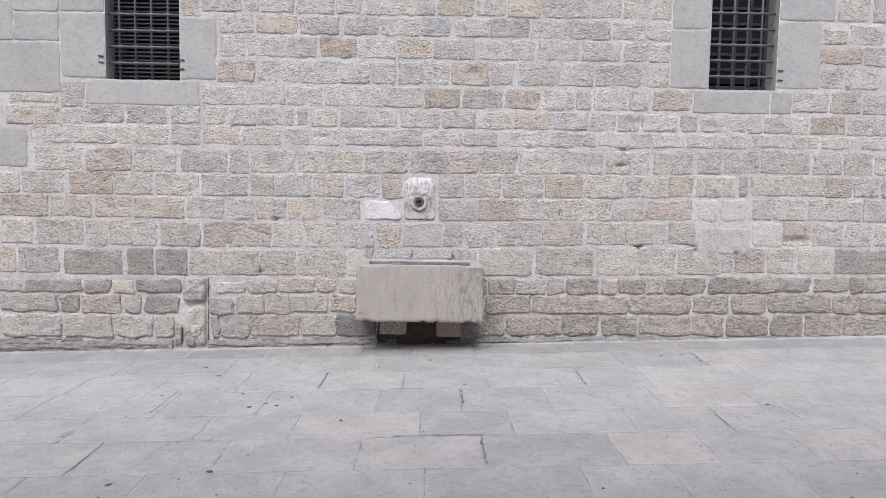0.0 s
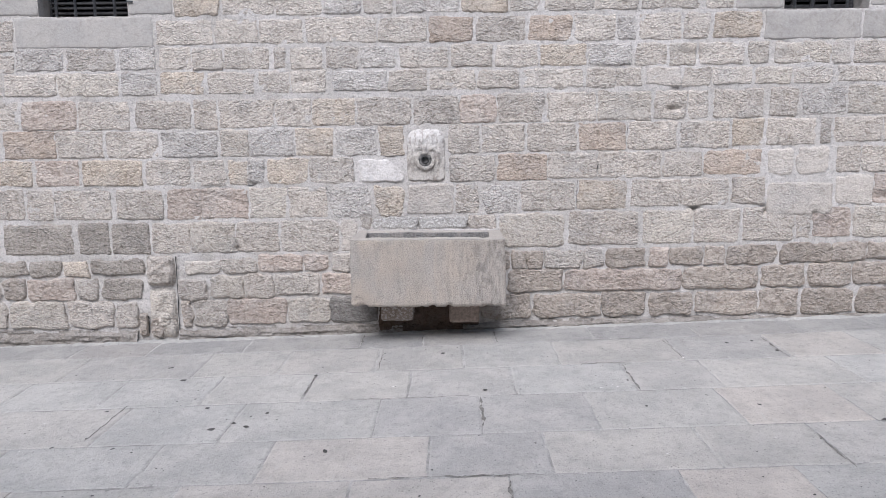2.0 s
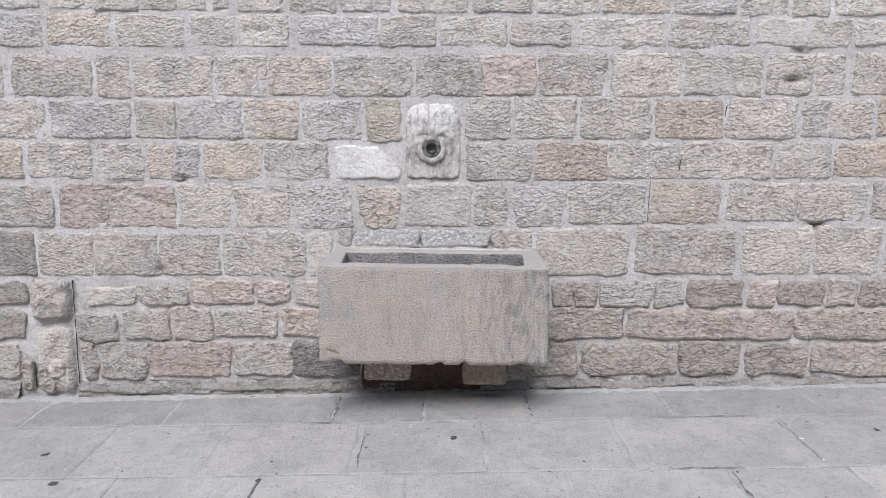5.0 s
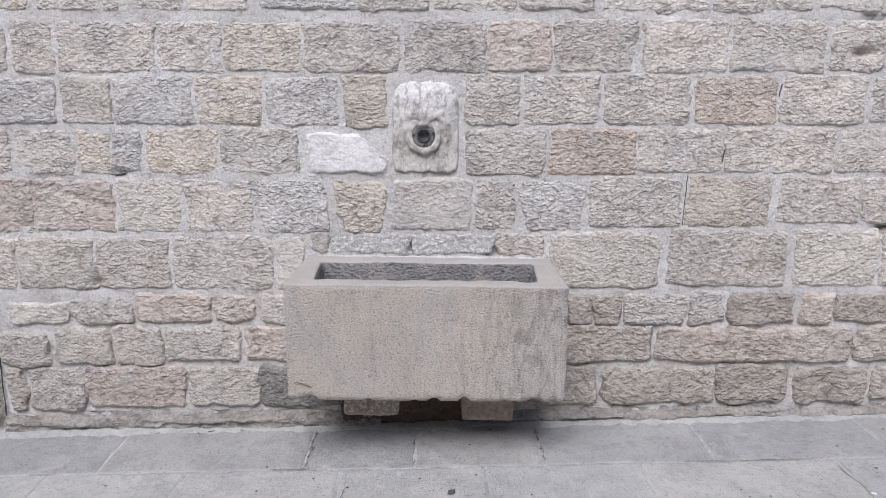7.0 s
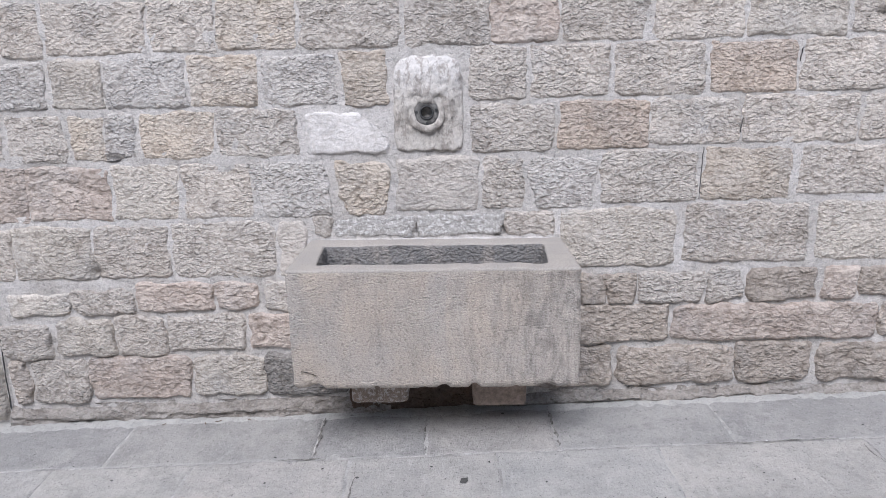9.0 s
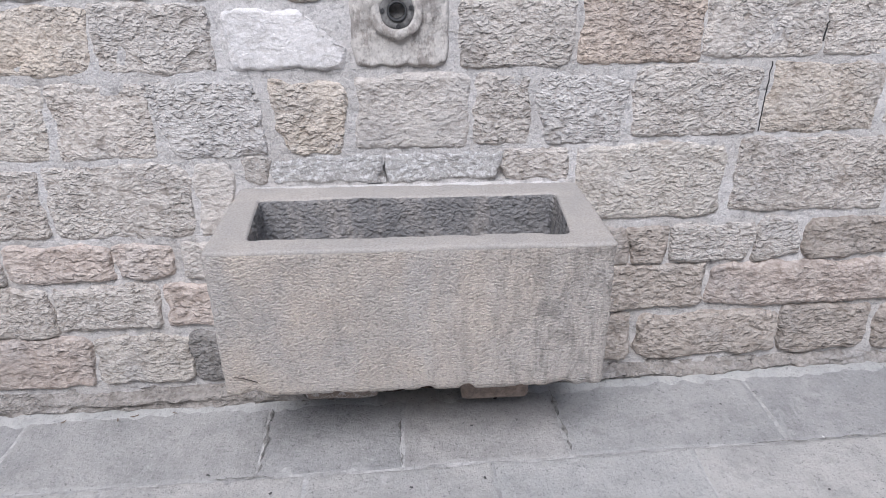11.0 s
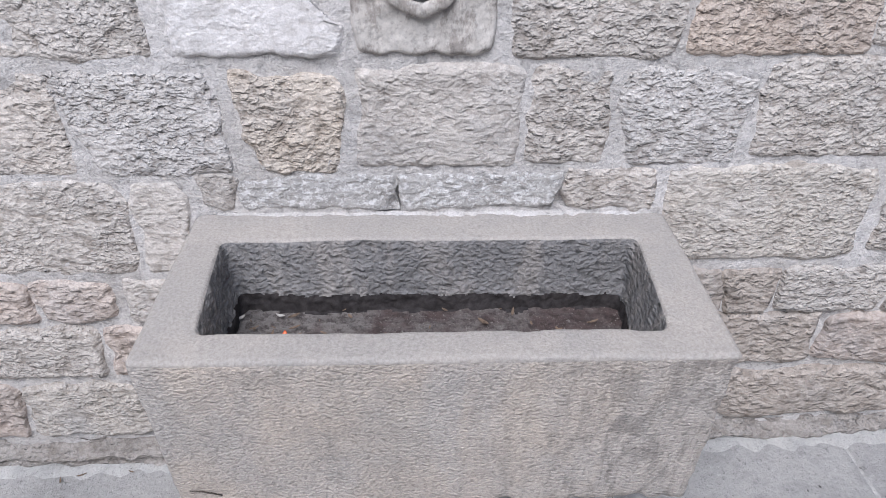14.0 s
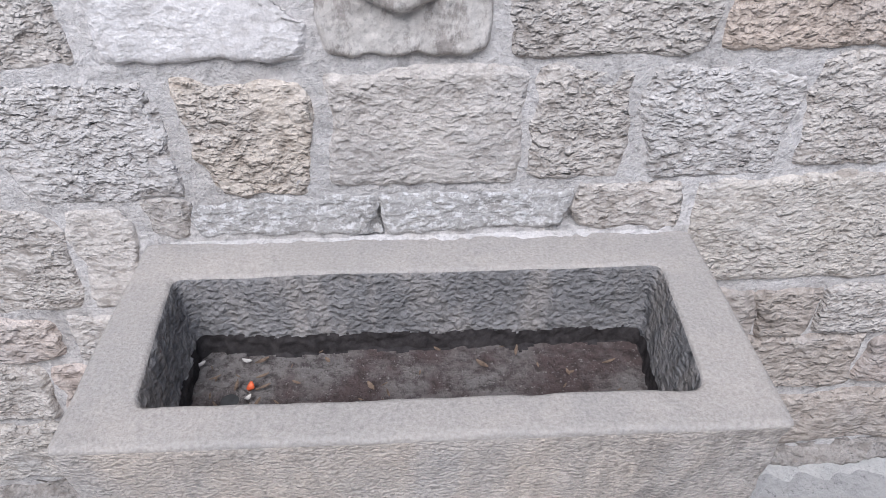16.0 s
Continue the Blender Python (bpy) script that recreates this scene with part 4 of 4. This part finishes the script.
course([(-1.75, 1.056), (0.05, 1.078), (1.87, 1.113), (3, 1.125)], [(-1.78, 0.838), (0.05, 0.864), (1.90, 0.919), (3, 0.93)], [
    (-3.61, -3.34, "n"), (-3.30, -2.91, "n"), (-2.89, -2.70, "n"), (-2.68, -2.28, "n"), (-2.24, -1.90, "n"), (-1.88, -1.63, "p"),
    (-1.62, -1.30, "p"), (-1.29, -1.02, "y"), (-1.00, -0.73, "n"), (0.19, 0.355, "g"),
    (0.66, 1.045, "g"), (1.06, 1.41, "o"), (1.44, 1.775, "n"), (1.79, 2.13, "n"), (2.15, 2.38, "n"),
    (2.88, 3.14, "e"), (3.15, 3.40, "p"), (3.42, 3.68, "n"), (3.70, 3.94, "n"), (3.97, 4.22, "n")])
place_stone(-0.715, -0.420, 0.848, 1.066, "b", 0.004, 0.006, 16.0, (0.045, -0.035, 0.012, -0.012))
place_stone(-0.390, -0.180, 0.852, 1.070, "o", 0.006, 0.0068, 6.5, (0.035, -0.020, 0.0, 0.0))
place_stone(-0.158, 0.180, 0.868, 1.082, "e", 0.005, 0.0045, 12.0)
place_stone(0.372, 0.645, 0.872, 1.070, "b", 0.003, 0.006, 9.0, (0.03, -0.01, -0.02, 0.01))
place_stone(2.410, 2.865, 0.852, 1.076, "e", 0.006, 0.003, 12.0)
course([(-1.78, 0.812), (-0.40, 0.835), (1.90, 0.893), (3, 0.905)], [(-1.80, 0.592), (0.05, 0.616), (1.93, 0.653), (3, 0.69)], [
    (-3.82, -3.49, "o"), (-3.47, -3.12, "g"), (-3.08, -2.57, "h"), (-2.54, -2.31, "h"), (-2.29, -2.02, "h"), (-2.00, -1.73, "n"),
    (-1.72, -1.40, "y"), (-1.39, -1.08, "n"), (-1.07, -0.65, "g"), (-0.635, -0.52, "e"), (0.50, 0.97, "y"), (1.00, 1.50, "n"),
    (1.53, 1.88, "y"), (1.90, 2.22, "n"), (2.24, 2.60, "n"), (2.62, 2.73, "n"), (2.74, 3.00, "p"), (3.03, 3.26, "y"), (3.30, 3.60, "y"), (3.62, 4.11, "h")])
place_stone(-0.500, -0.405, 0.772, 0.846, "g", 0.003, 0.005, 9.0)
place_stone(-0.400, -0.085, 0.764, 0.846, "l", 0.002, 0.004, 16.0)
place_stone(-0.070, 0.270, 0.768, 0.850, "l", 0.0035, 0.0035, 20.0)
place_stone(0.285, 0.480, 0.768, 0.856, "n", 0.004, 0.006, 8.0)
# low rubble courses
course([(-1.81, 0.536), (-1.30, 0.550), (-0.855, 0.579), (1.94, 0.616), (3.5, 0.66)], [(-1.83, 0.432), (-0.86, 0.462), (1.96, 0.486), (3.5, 0.53)], [
    (-3.77, -3.40, "g"), (-3.39, -2.93, "h"), (-2.90, -2.68, "h"), (-2.66, -2.48, "o"), (-2.46, -2.08, "h"), (-1.77, -1.52, "y"),
    (-1.51, -1.26, "g"), (-1.24, -0.92, "p"), (-0.905, -0.74, "p"), (-0.71, -0.50, "g"), (-0.48, -0.15, "m"), (-0.13, 0.20, "m"), (0.22, 0.57, "m"),
    (0.59, 0.69, "m"), (0.70, 0.82, "m"), (0.835, 1.10, "g"), (1.12, 1.25, "g"), (1.27, 1.56, "m"), (1.59, 1.71, "p"),
    (1.73, 1.96, "m"), (1.98, 2.12, "m"), (2.14, 2.50, "m"), (2.53, 2.88, "m"), (2.89, 3.13, "m"), (3.15, 3.42, "m"), (3.45, 3.75, "m"), (3.78, 3.90, "m"), (3.92, 4.20, "m")],
    0.0080, 0.008, 10.0, 0.008)
# the k stones in this course are coloured for the shade behind the trough
course([(-1.83, 0.406), (-0.62, 0.446), (1.96, 0.468), (3.5, 0.50)], [(-1.85, 0.252), (-0.63, 0.286), (1.98, 0.314), (3.5, 0.345)], [
    (-3.64, -3.15, "n"), (-3.12, -2.96, "m"), (-2.94, -2.59, "p"), (-2.58, -2.42, "g"), (-2.39, -2.09, "h"), (-1.83, -1.62, "g"),
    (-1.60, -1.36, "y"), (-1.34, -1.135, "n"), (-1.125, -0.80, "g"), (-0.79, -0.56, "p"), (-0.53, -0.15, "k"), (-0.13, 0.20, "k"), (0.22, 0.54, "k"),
    (0.56, 0.96, "m"), (0.98, 1.82, "p"), (1.84, 2.37, "m"), (2.40, 2.71, "m"), (2.74, 3.04, "m"), (3.06, 3.61, "m"), (3.64, 3.86, "m"), (3.87, 4.16, "p")],
    0.0090, 0.009, 9.0, 0.010)
course([(-1.85, 0.232), (-0.63, 0.264), (1.98, 0.293), (3.5, 0.32)], [(-3.2, 0.035), (-1.87, 0.045), (-0.63, 0.078), (2.0, 0.125), (3.5, 0.135)], [
    (-3.64, -3.11, "n"), (-3.08, -2.67, "y"), (-2.65, -2.32, "n"), (-2.30, -2.14, "g"), (-1.82, -1.74, "m"), (-1.72, -1.49, "g"),
    (-1.48, -1.05, "p"), (-1.03, -0.73, "y"), (-0.72, -0.38, "d"), (0.37, 0.74, "m"),
    (0.76, 1.24, "m"), (1.26, 1.57, "m"), (1.60, 1.90, "m"), (1.93, 2.37, "m"), (2.40, 2.67, "m"), (2.70, 3.07, "m"), (3.10, 3.37, "m"), (3.40, 3.72, "m"), (3.75, 4.15, "m")],
    0.0095, 0.009, 8.5, 0.010)
# one near-black stone between the corbels, its shade put into the colour
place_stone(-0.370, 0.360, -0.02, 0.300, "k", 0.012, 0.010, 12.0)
# the footing: shade-dark stones under the trough, a crumbling cemented ledge along the rest
random.seed(11)
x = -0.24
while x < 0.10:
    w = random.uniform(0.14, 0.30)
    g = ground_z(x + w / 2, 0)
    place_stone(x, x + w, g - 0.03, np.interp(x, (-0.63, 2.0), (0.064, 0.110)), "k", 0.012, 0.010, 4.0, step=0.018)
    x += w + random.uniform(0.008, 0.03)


def build_ledge(xa, xb):
    v, f = [], []
    nx, nz = int((xb - xa) / 0.011), 14
    for i in range(nx + 1):
        x = xa + (xb - xa) * i / nx
        lo = ground_z(x, 0) - 0.015
        hi = np.interp(x, (-3.2, -1.87, -0.63, 2.0, 3.5), (0.024, 0.034, 0.066, 0.114, 0.126)) + 0.024 * noise.noise(Vector((x * 4.5, 1, 0))) + 0.010 * noise.noise(Vector((x * 17, 2, 0)))
        hi = max(hi, lo + 0.035)
        for j in range(nz + 1):
            t = j / nz
            z = lo + (hi - lo) * t
            slab = noise.noise(Vector((x * 3.2, 0.3, z * 46))) + 0.6 * noise.noise(Vector((x * 11, 2.3, z * 75)))
            y = 0.012 - 0.036 * ease((1 - t) / 0.5) - 0.019 * slab - 0.008 * fbm(Vector((x * 24, 4.0, z * 40)), 3)
            v.append((x, min(y, 0.012), z))
    for i in range(nx):
        for j in range(nz):
            a = i * (nz + 1) + j
            f.append((a, a + nz + 1, a + nz + 2, a + 1))
    mesh_object("footing_ledge", v, f, FOOTING, wall, "crumbling dirty cement ledge at the wall's foot")


for ends in ((-4.0, -2.15), (-1.84, -0.20), (0.24, 4.2)):
    build_ledge(*ends)

def crack(points, width):
    """A thin ragged near-black strip, painted shade for the gap of an open joint."""
    v, f = [], []
    for i in range(25):
        t = i / 24
        x = np.interp(t, [0, 1], [points[0][0], points[1][0]]) + 0.004 * noise.noise(Vector((t * 9, points[0][0], 0)))
        z = np.interp(t, [0, 1], [points[0][1], points[1][1]])
        w = width * (0.4 + 0.9 * abs(noise.noise(Vector((t * 12, points[0][1], 3)))))
        along = abs(points[1][1] - points[0][1]) > abs(points[1][0] - points[0][0])
        dx, dz = (w, 0) if along else (0, w)
        v += [(x - dx, -0.004, z - dz), (x, 0.001, z), (x + dx, -0.004, z + dz)]
    for i in range(24):
        for j in range(2):
            a = i * 3 + j
            f.append((a, a + 1, a + 4, a + 3))
    mesh_object("open_joint", v, f, DARK, wall, "thin dark strip for an open joint")


crack(((1.402, 1.475), (1.395, 1.425)), 0.003)
crack(((1.055, 1.105), (1.050, 0.900)), 0.0016)
crack(((1.197, 1.215), (1.192, 1.160)), 0.003)
crack(((-3.420, 0.800), (-3.400, 0.640)), 0.004)
crack(((-1.838, 0.570), (-1.842, 0.020)), 0.005)
crack(((-2.064, 0.130), (-2.066, 0.000)), 0.007)

# dressed blocks round the windows
for x0, x1, z0, z1 in (
        (-2.861, -1.903, 2.040, 2.246), (-2.060, -1.755, 2.262, 2.772), (-3.060, -2.690, 2.262, 2.800), (-3.060, -2.690, 2.806, 3.50),
        (-3.950, -3.072, 2.130, 2.548), (-3.450, -3.072, 2.560, 2.790), (-3.950, -3.460, 2.556, 2.90), (-3.450, -3.072, 2.800, 3.30),
        (2.318, 2.975, 2.062, 2.256), (2.990, 3.167, 2.066, 2.250), (2.112, 2.438, 2.266, 2.756), (2.112, 2.438, 2.764, 3.50),
        (3.024, 3.392, 2.282, 2.842), (3.024, 3.500, 2.852, 3.50), (-3.95, -3.366, 1.502, 1.826)):
    place_stone(x0, x1, z0, z1, "s")
for x0, x1, z0, z1, tone in (
        (-2.050, -1.895, 2.785, 3.03, "o"), (-3.50, -3.085, 2.044, 2.112, "n"), (-3.53, -3.085, 1.860, 2.020, "o"), (-3.072, -2.876, 2.015, 2.222, "n"),
        (-3.067, -2.882, 1.872, 1.996, "n"), (3.405, 3.620, 2.660, 2.780, "o"), (3.64, 3.92, 2.660, 2.835, "n"), (3.40, 3.752, 2.495, 2.630, "r"),
        (3.775, 4.15, 2.480, 2.640, "n"), (3.405, 3.60, 2.290, 2.465, "n"), (3.62, 3.90, 2.285, 2.460, "n"), (3.182, 3.480, 2.082, 2.256, "n"),
        (3.50, 3.77, 2.080, 2.262, "n"), (3.79, 4.10, 2.075, 2.255, "n"), (3.52, 3.80, 2.850, 3.05, "n"), (3.82, 4.15, 2.850, 3.05, "n")):
    place_stone(x0, x1, z0, z1, tone)


def rest_of_the_wall():
    """The plainer stones beyond, joined."""
    random.seed(3)
    v, f = [], []
    z = -0.05
    while z < 6.8:
        h = random.uniform(0.15, 0.22)
        x = -6.5
        while x < 6.5:
            w = random.uniform(0.22, 0.46)
            known = -3.98 < x + w and x < 4.26 and z < 3.06
            opening = any(a - 0.1 < x + w and x < b + 0.1 and z < d + 0.05 and z + h > c - 0.05 for a, b, c, d in OPENINGS)
            framed = 2.0 < z < 3.55 and (-3.98 < x + w and x < -1.74 or 2.09 < x + w and x < 3.52)
            if not (known or opening or framed):
                sv, sf = stone_shape(x, x + w, z, z + h - 0.02, x * 3.1 + z, 0.08, 0.007, 0.004)
                k = len(v)
                v += sv
                f += [tuple(i + k for i in q) for q in sf]
            x += w + 0.02
        z += h
    ob = mesh_object("upper_stones", v, f, STONE["n"], wall, "rough beige stones high in the wall")
    ob["kind"] = "stuff"


rest_of_the_wall()


# ---- paving ----
def build_paving():
    random.seed(21)
    rows = [
        (-0.020, -0.380, [-1.28, -0.48, -0.04, 0.46, 1.13, 1.84]),
        (-0.380, -0.865, [-1.46, -0.925, -0.325, 0.23, 0.83, 1.59, 2.24]),
        (-0.865, -1.330, [-1.82, -1.24, -0.67, -0.09, 0.51, 1.17, 1.65]),
        (-1.330, -1.820, [-2.45, -1.60, -0.97, -0.23, 0.30, 0.87, 1.57, 2.17]),
        (-1.820, -2.240, [-1.97, -1.22, -0.69, 0.05, 0.58, 1.29, 1.82, 2.28]),
        (-2.240, -2.690, [-1.70, -0.99, -0.27, 0.39, 1.09, 1.57, 2.08]),
        (-2.690, -3.150, [-1.28, -0.60, 0.08, 0.85, 1.28, 1.84]),
    ]
    rest = ([], [])
    y = -3.150
    while y > -8.4:
        d = random.uniform(0.42, 0.52)
        rows.append((y, y - d, [random.uniform(-0.2, 0.2)]))
        y -= d
    for y1, y0, joints in rows:
        joints = list(joints)
        while joints[0] > -8.6:
            joints.insert(0, joints[0] - random.uniform(0.5, 0.85))
        while joints[-1] < 8.6:
            joints.append(joints[-1] + random.uniform(0.5, 0.85))
        for a, b in zip(joints, joints[1:]):
            lift = random.uniform(-0.0015, 0.0015)
            g = random.choice((0.0008, 0.0014, 0.0026))
            fine = 0.035 if abs(a + b) < 5 and y1 > -2.5 else 0.09 if abs(a + b) < 9 else 0.3
            us, vs = steps(b - a - 2 * g, fine, 0.008), steps(y1 - y0 - 2 * g, fine, 0.008)
            v, f, n = [], [], len(us)
            for q in vs:
                for u in us:
                    x, yy = a + g + u * (b - a - 2 * g), y0 + g + q * (y1 - y0 - 2 * g)
                    e = min(u, 1 - u) * (b - a), min(q, 1 - q) * (y1 - y0)
                    rim = 1 - ease(min(e) / 0.009)
                    p = Vector((x * 5, yy * 5, a))
                    x += 0.007 * noise.noise(Vector((x * 7, yy * 7, 2.0))) * (1 - ease(e[0] / 0.06))
                    yy += 0.007 * noise.noise(Vector((x * 7, yy * 7, 9.0))) * (1 - ease(e[1] / 0.06))
                    if fine < 0.05:
                        x += 0.003 * noise.noise(Vector((x * 31, yy * 31, 4.0))) * (1 - ease(e[0] / 0.04))
                        yy += 0.003 * noise.noise(Vector((x * 31, yy * 31, 7.0))) * (1 - ease(e[1] / 0.04))
                        chip = max(0.0, noise.noise(Vector((x * 19, yy * 19, 5.0))) - 0.15) * (1 - ease(min(e) / 0.05))
                        rim = min(1.6, rim + 1.6 * chip)
                    v.append((x, yy, ground_z(x, yy) + lift - 0.0042 * rim + 0.0018 * fbm(p)))
            for j in range(len(vs) - 1):
                for i in range(n - 1):
                    f.append((j * n + i, j * n + i + 1, (j + 1) * n + i + 1, (j + 1) * n + i))
            if -4.3 < (a + b) / 2 < 4.5:
                # slabs step darker towards the wall, shade put into their colour
                mesh_object("paving_slab", v, f, PAVING_SHADED if y1 > -0.2 else PAVING_DULL if y1 > -0.5 else PAVING, ground)
            else:
                k = len(rest[0])
                rest[0].extend(v)
                rest[1].extend(tuple(i + k for i in q) for q in f)
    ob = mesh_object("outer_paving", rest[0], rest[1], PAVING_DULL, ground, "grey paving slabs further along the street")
    ob["kind"] = "stuff"


build_paving()


# cement fillet where the paving meets the wall
def build_fillet():
    v, f, n = [], [], 700
    for i in range(n + 1):
        x = -4.2 + 8.6 * i / n
        k = max(0.2, 1 + 0.8 * noise.noise(Vector((x * 5, 1, 0))) + 0.7 * noise.noise(Vector((x * 21, 1, 0))))
        g = ground_z(x, 0)
        for y, z in ((-0.046 * k - 0.020, g - 0.004), (-0.036 * k - 0.018, g + 0.004 * k), (-0.010, g + 0.008 * k), (0.014, g + 0.013 * k)):
            v.append((x, y, z))
    for i in range(n):
        for j in range(3):
            a = i * 4 + j
            f.append((a, a + 4, a + 5, a + 1))
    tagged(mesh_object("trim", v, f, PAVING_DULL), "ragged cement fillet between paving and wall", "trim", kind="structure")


build_fillet()


# joints worn open, packed with dark grit
def worn_joint(x0, y0, x1, y1, width, seed):
    v, f, n = [], [], 40
    dx, dy = x1 - x0, y1 - y0
    run = math.hypot(dx, dy)
    for i in range(n + 1):
        t = i / n
        sway = 0.010 * noise.noise(Vector((t * run * 14, seed, 0))) + 0.005 * noise.noise(Vector((t * run * 50, seed, 3)))
        x, y = x0 + dx * t - dy / run * sway, y0 + dy * t + dx / run * sway
        w = 0.85 * width * max(0.06, 0.45 + 1.3 * noise.noise(Vector((t * run * 22, seed, 7)))) * min(1.0, 8 * t + 0.1, 8 * (1 - t) + 0.1)
        for side, lift in ((-1, 0.0022), (-0.3, 0.0042), (0.4, 0.0040), (1, 0.0022)):
            px, py = x - dy / run * w * side, y + dx / run * w * side
            v.append((px, py, ground_z(px, py) + lift))
    for i in range(n):
        for j in range(3):
            a = i * 4 + j
            f.append((a, a + 4, a + 5, a + 1))
    mesh_object("worn_joint", v, f, GRIT, ground, "worn joint packed with dark grit")


for i, (jx, ja, jb, jw) in enumerate(((0.385, -2.26, -2.67, 0.011), (1.185, -0.90, -1.34, 0.016), (0.305, -1.35, -1.74, 0.012), (-1.64, -1.30, -1.75, 0.006), (-1.70, -2.25, -2.66, 0.007),
                                     (1.815, -1.95, -2.28, 0.007), (0.46, -0.05, -0.36, 0.009), (-0.67, -0.88, -1.24, 0.006), (1.57, -0.42, -0.84, 0.006), (2.21, -0.45, -0.88, 0.009),
                                     (-0.475, -0.06, -0.36, 0.010), (-0.045, -0.16, -0.37, 0.008), (-0.30, -0.42, -0.82, 0.004))):
    worn_joint(jx, ja, jx + 0.006 * (-1) ** i, jb, jw, i * 3.7)
for i, (jy, ja, jb, jw) in enumerate(((-0.865, 0.95, 1.25, 0.008), (-0.380, -0.60, -0.42, 0.006), (-1.330, -0.4, 0.25, 0.004), (-0.380, 1.0, 1.5, 0.004), (-2.240, -0.2, 0.5, 0.005))):
    worn_joint(ja, jy, jb, jy, jw, 90 + i * 5.1)


# ---- litter ----
def scrap(name, x, y, z, size, material, label, category, turn, curl=0.3, group="", width=0.32):
    """A small curled leaf or scrap, with thickness."""
    v, f, n = [], [], 6
    for side in (0, 1):
        for i in range(n + 1):
            t = i / n
            half = size * width * math.sin(math.pi * min(0.97, max(0.03, t))) ** 0.7
            for s in (-1, 0, 1):
                px, py = (t - 0.5) * size, s * half
                pz = z + curl * size * ((t - 0.5) ** 2 + 0.4 * abs(s) * 0.3) + (0.0012 if side else 0)
                v.append((x + px * math.cos(turn) - py * math.sin(turn), y + px * math.sin(turn) + py * math.cos(turn), pz))
    m = 3 * (n + 1)
    for i in range(n):
        for j in range(2):
            a = i * 3 + j
            f.append((a, a + 3, a + 4, a + 1))
            f.append((m + a, m + a + 1, m + a + 4, m + a + 3))
    ob = mesh_object(name, v, f, material)
    return tagged(ob, label, category, group)


scrap("foil_wrapper", -0.303, -0.215, 0.591, 0.021, WRAPPER, "crumpled orange and red foil wrapper on silt", "wrapper", 1.5, 1.2)
scrap("foil_wrapper", -0.304, -0.236, 0.591, 0.013, PALE, "torn pale end of a wrapper on silt", "wrapper", 0.8, 1.0)
random.seed(8)
for lx, ly, ls in ((-0.402, -0.155, 0.020), (-0.320, -0.150, 0.020)):
    scrap("paper_scrap", lx, ly, 0.593, ls, PALE, "small pale paper scrap on dark silt", "scrap", random.uniform(0, 3), 0.6, "paper scraps in the basin", 0.2)
for i in range(48):
    lx = random.uniform(-0.38, 0.36) if i % 3 else random.uniform(-0.38, -0.28)
    scrap("dry_leaf", lx, random.uniform(-0.34, -0.13), 0.5930, random.uniform(0.008, 0.028), LEAF, "small dry brown leaf lying on silt", "leaf", random.uniform(0, 6), 0.25, "leaves in the basin", random.uniform(0.07, 0.2))


for lx, ly, ls, lt in ((-0.93, -0.060, 0.026, 0.4), (-0.98, -0.075, 0.022, 1.9), (-0.80, -0.055, 0.018, 2.8), (-1.16, -0.065, 0.020, 0.9)):
    scrap("dry_leaf", lx, ly, ground_z(lx, ly) + 0.005, ls, LEAF, "thin dry brown twig leaf on paving", "leaf", lt, 0.5, "leaves at the wall's foot", 0.10)


def ground_spots(name, places, size, material, label, category, seed):
    """Flat trodden spots on the paving."""
    random.seed(seed)
    v, f = [], []
    for x, y in places:
        r = size * random.uniform(0.6, 1.3)
        k, s = len(v), random.uniform(0.5, 1.0)
        t0 = random.uniform(0, 3)
        v.append((x, y, ground_z(x, y) + 0.0045))
        for j in range(9):
            t = j * math.tau / 9
            q = r * random.uniform(0.7, 1.2)
            px, py = q * math.cos(t), q * s * math.sin(t)
            px, py = px * math.cos(t0) - py * math.sin(t0), px * math.sin(t0) + py * math.cos(t0)
            v.append((x + px, y + py, ground_z(x + px, y + py) + 0.0026))
        f += [(k, k + 1 + j, k + 1 + (j + 1) % 9) for j in range(9)]
    tagged(mesh_object(name, v, f, material), label, category, kind="stuff")


random.seed(4)
ground_spots("gum_spots", [
    (-1.77, -1.82), (-1.46, -1.86), (-0.43, -1.96), (-0.98, -2.68), (0.90, -2.96), (-0.67, -0.91), (-1.72, -1.38), (-0.96, -1.60), (1.50, -1.44), (2.20, -1.82),
    (-2.94, -0.73), (2.19, -0.74), (-1.42, -2.81), (-1.65, -0.66), (-1.05, -1.67), (-0.88, -1.65), (-1.17, -1.38), (1.15, -1.56), (1.71, -1.59), (0.34, -1.25),
    (-0.82, -1.48), (0.10, -0.56), (1.95, -0.55), (2.12, -0.53), (-1.48, -0.91)], 0.017, GUM, "small dark trodden gum spots on paving", "stains", 4)
ground_spots("grit_spots", [(random.uniform(-3.6, 4.0), -random.uniform(0.08, 3.3)) for _ in range(240)], 0.006, GUM, "tiny dark grit scattered over the paving", "stains", 6)
ground_spots("chalky_spots", [(1.04, -1.26), (1.07, -1.27), (1.05, -1.24), (-0.18, -1.15), (-0.17, -1.14), (-0.29, -0.97), (0.98, -1.28)]
             + [(random.uniform(-3.6, 4.0), -random.uniform(0.08, 3.3)) for _ in range(36)], 0.008, CHALK, "small white droppings on the paving", "stains", 9)

# iron pins left in the window jambs
for px, pz in ((3.050, 2.433), (3.049, 2.352), (-2.722, 2.441), (-2.722, 2.390), (-2.044, 2.422), (-2.044, 2.347)):
    pin = part("iron_pin", bar_bm((px - 0.022, -0.012, pz), (px + 0.022, -0.012, pz - 0.004), 0.006), IRON, None, "", True)
    tagged(pin, "short rusty iron pin stub in a dressed jamb", "pin", group="iron pins in the jambs")
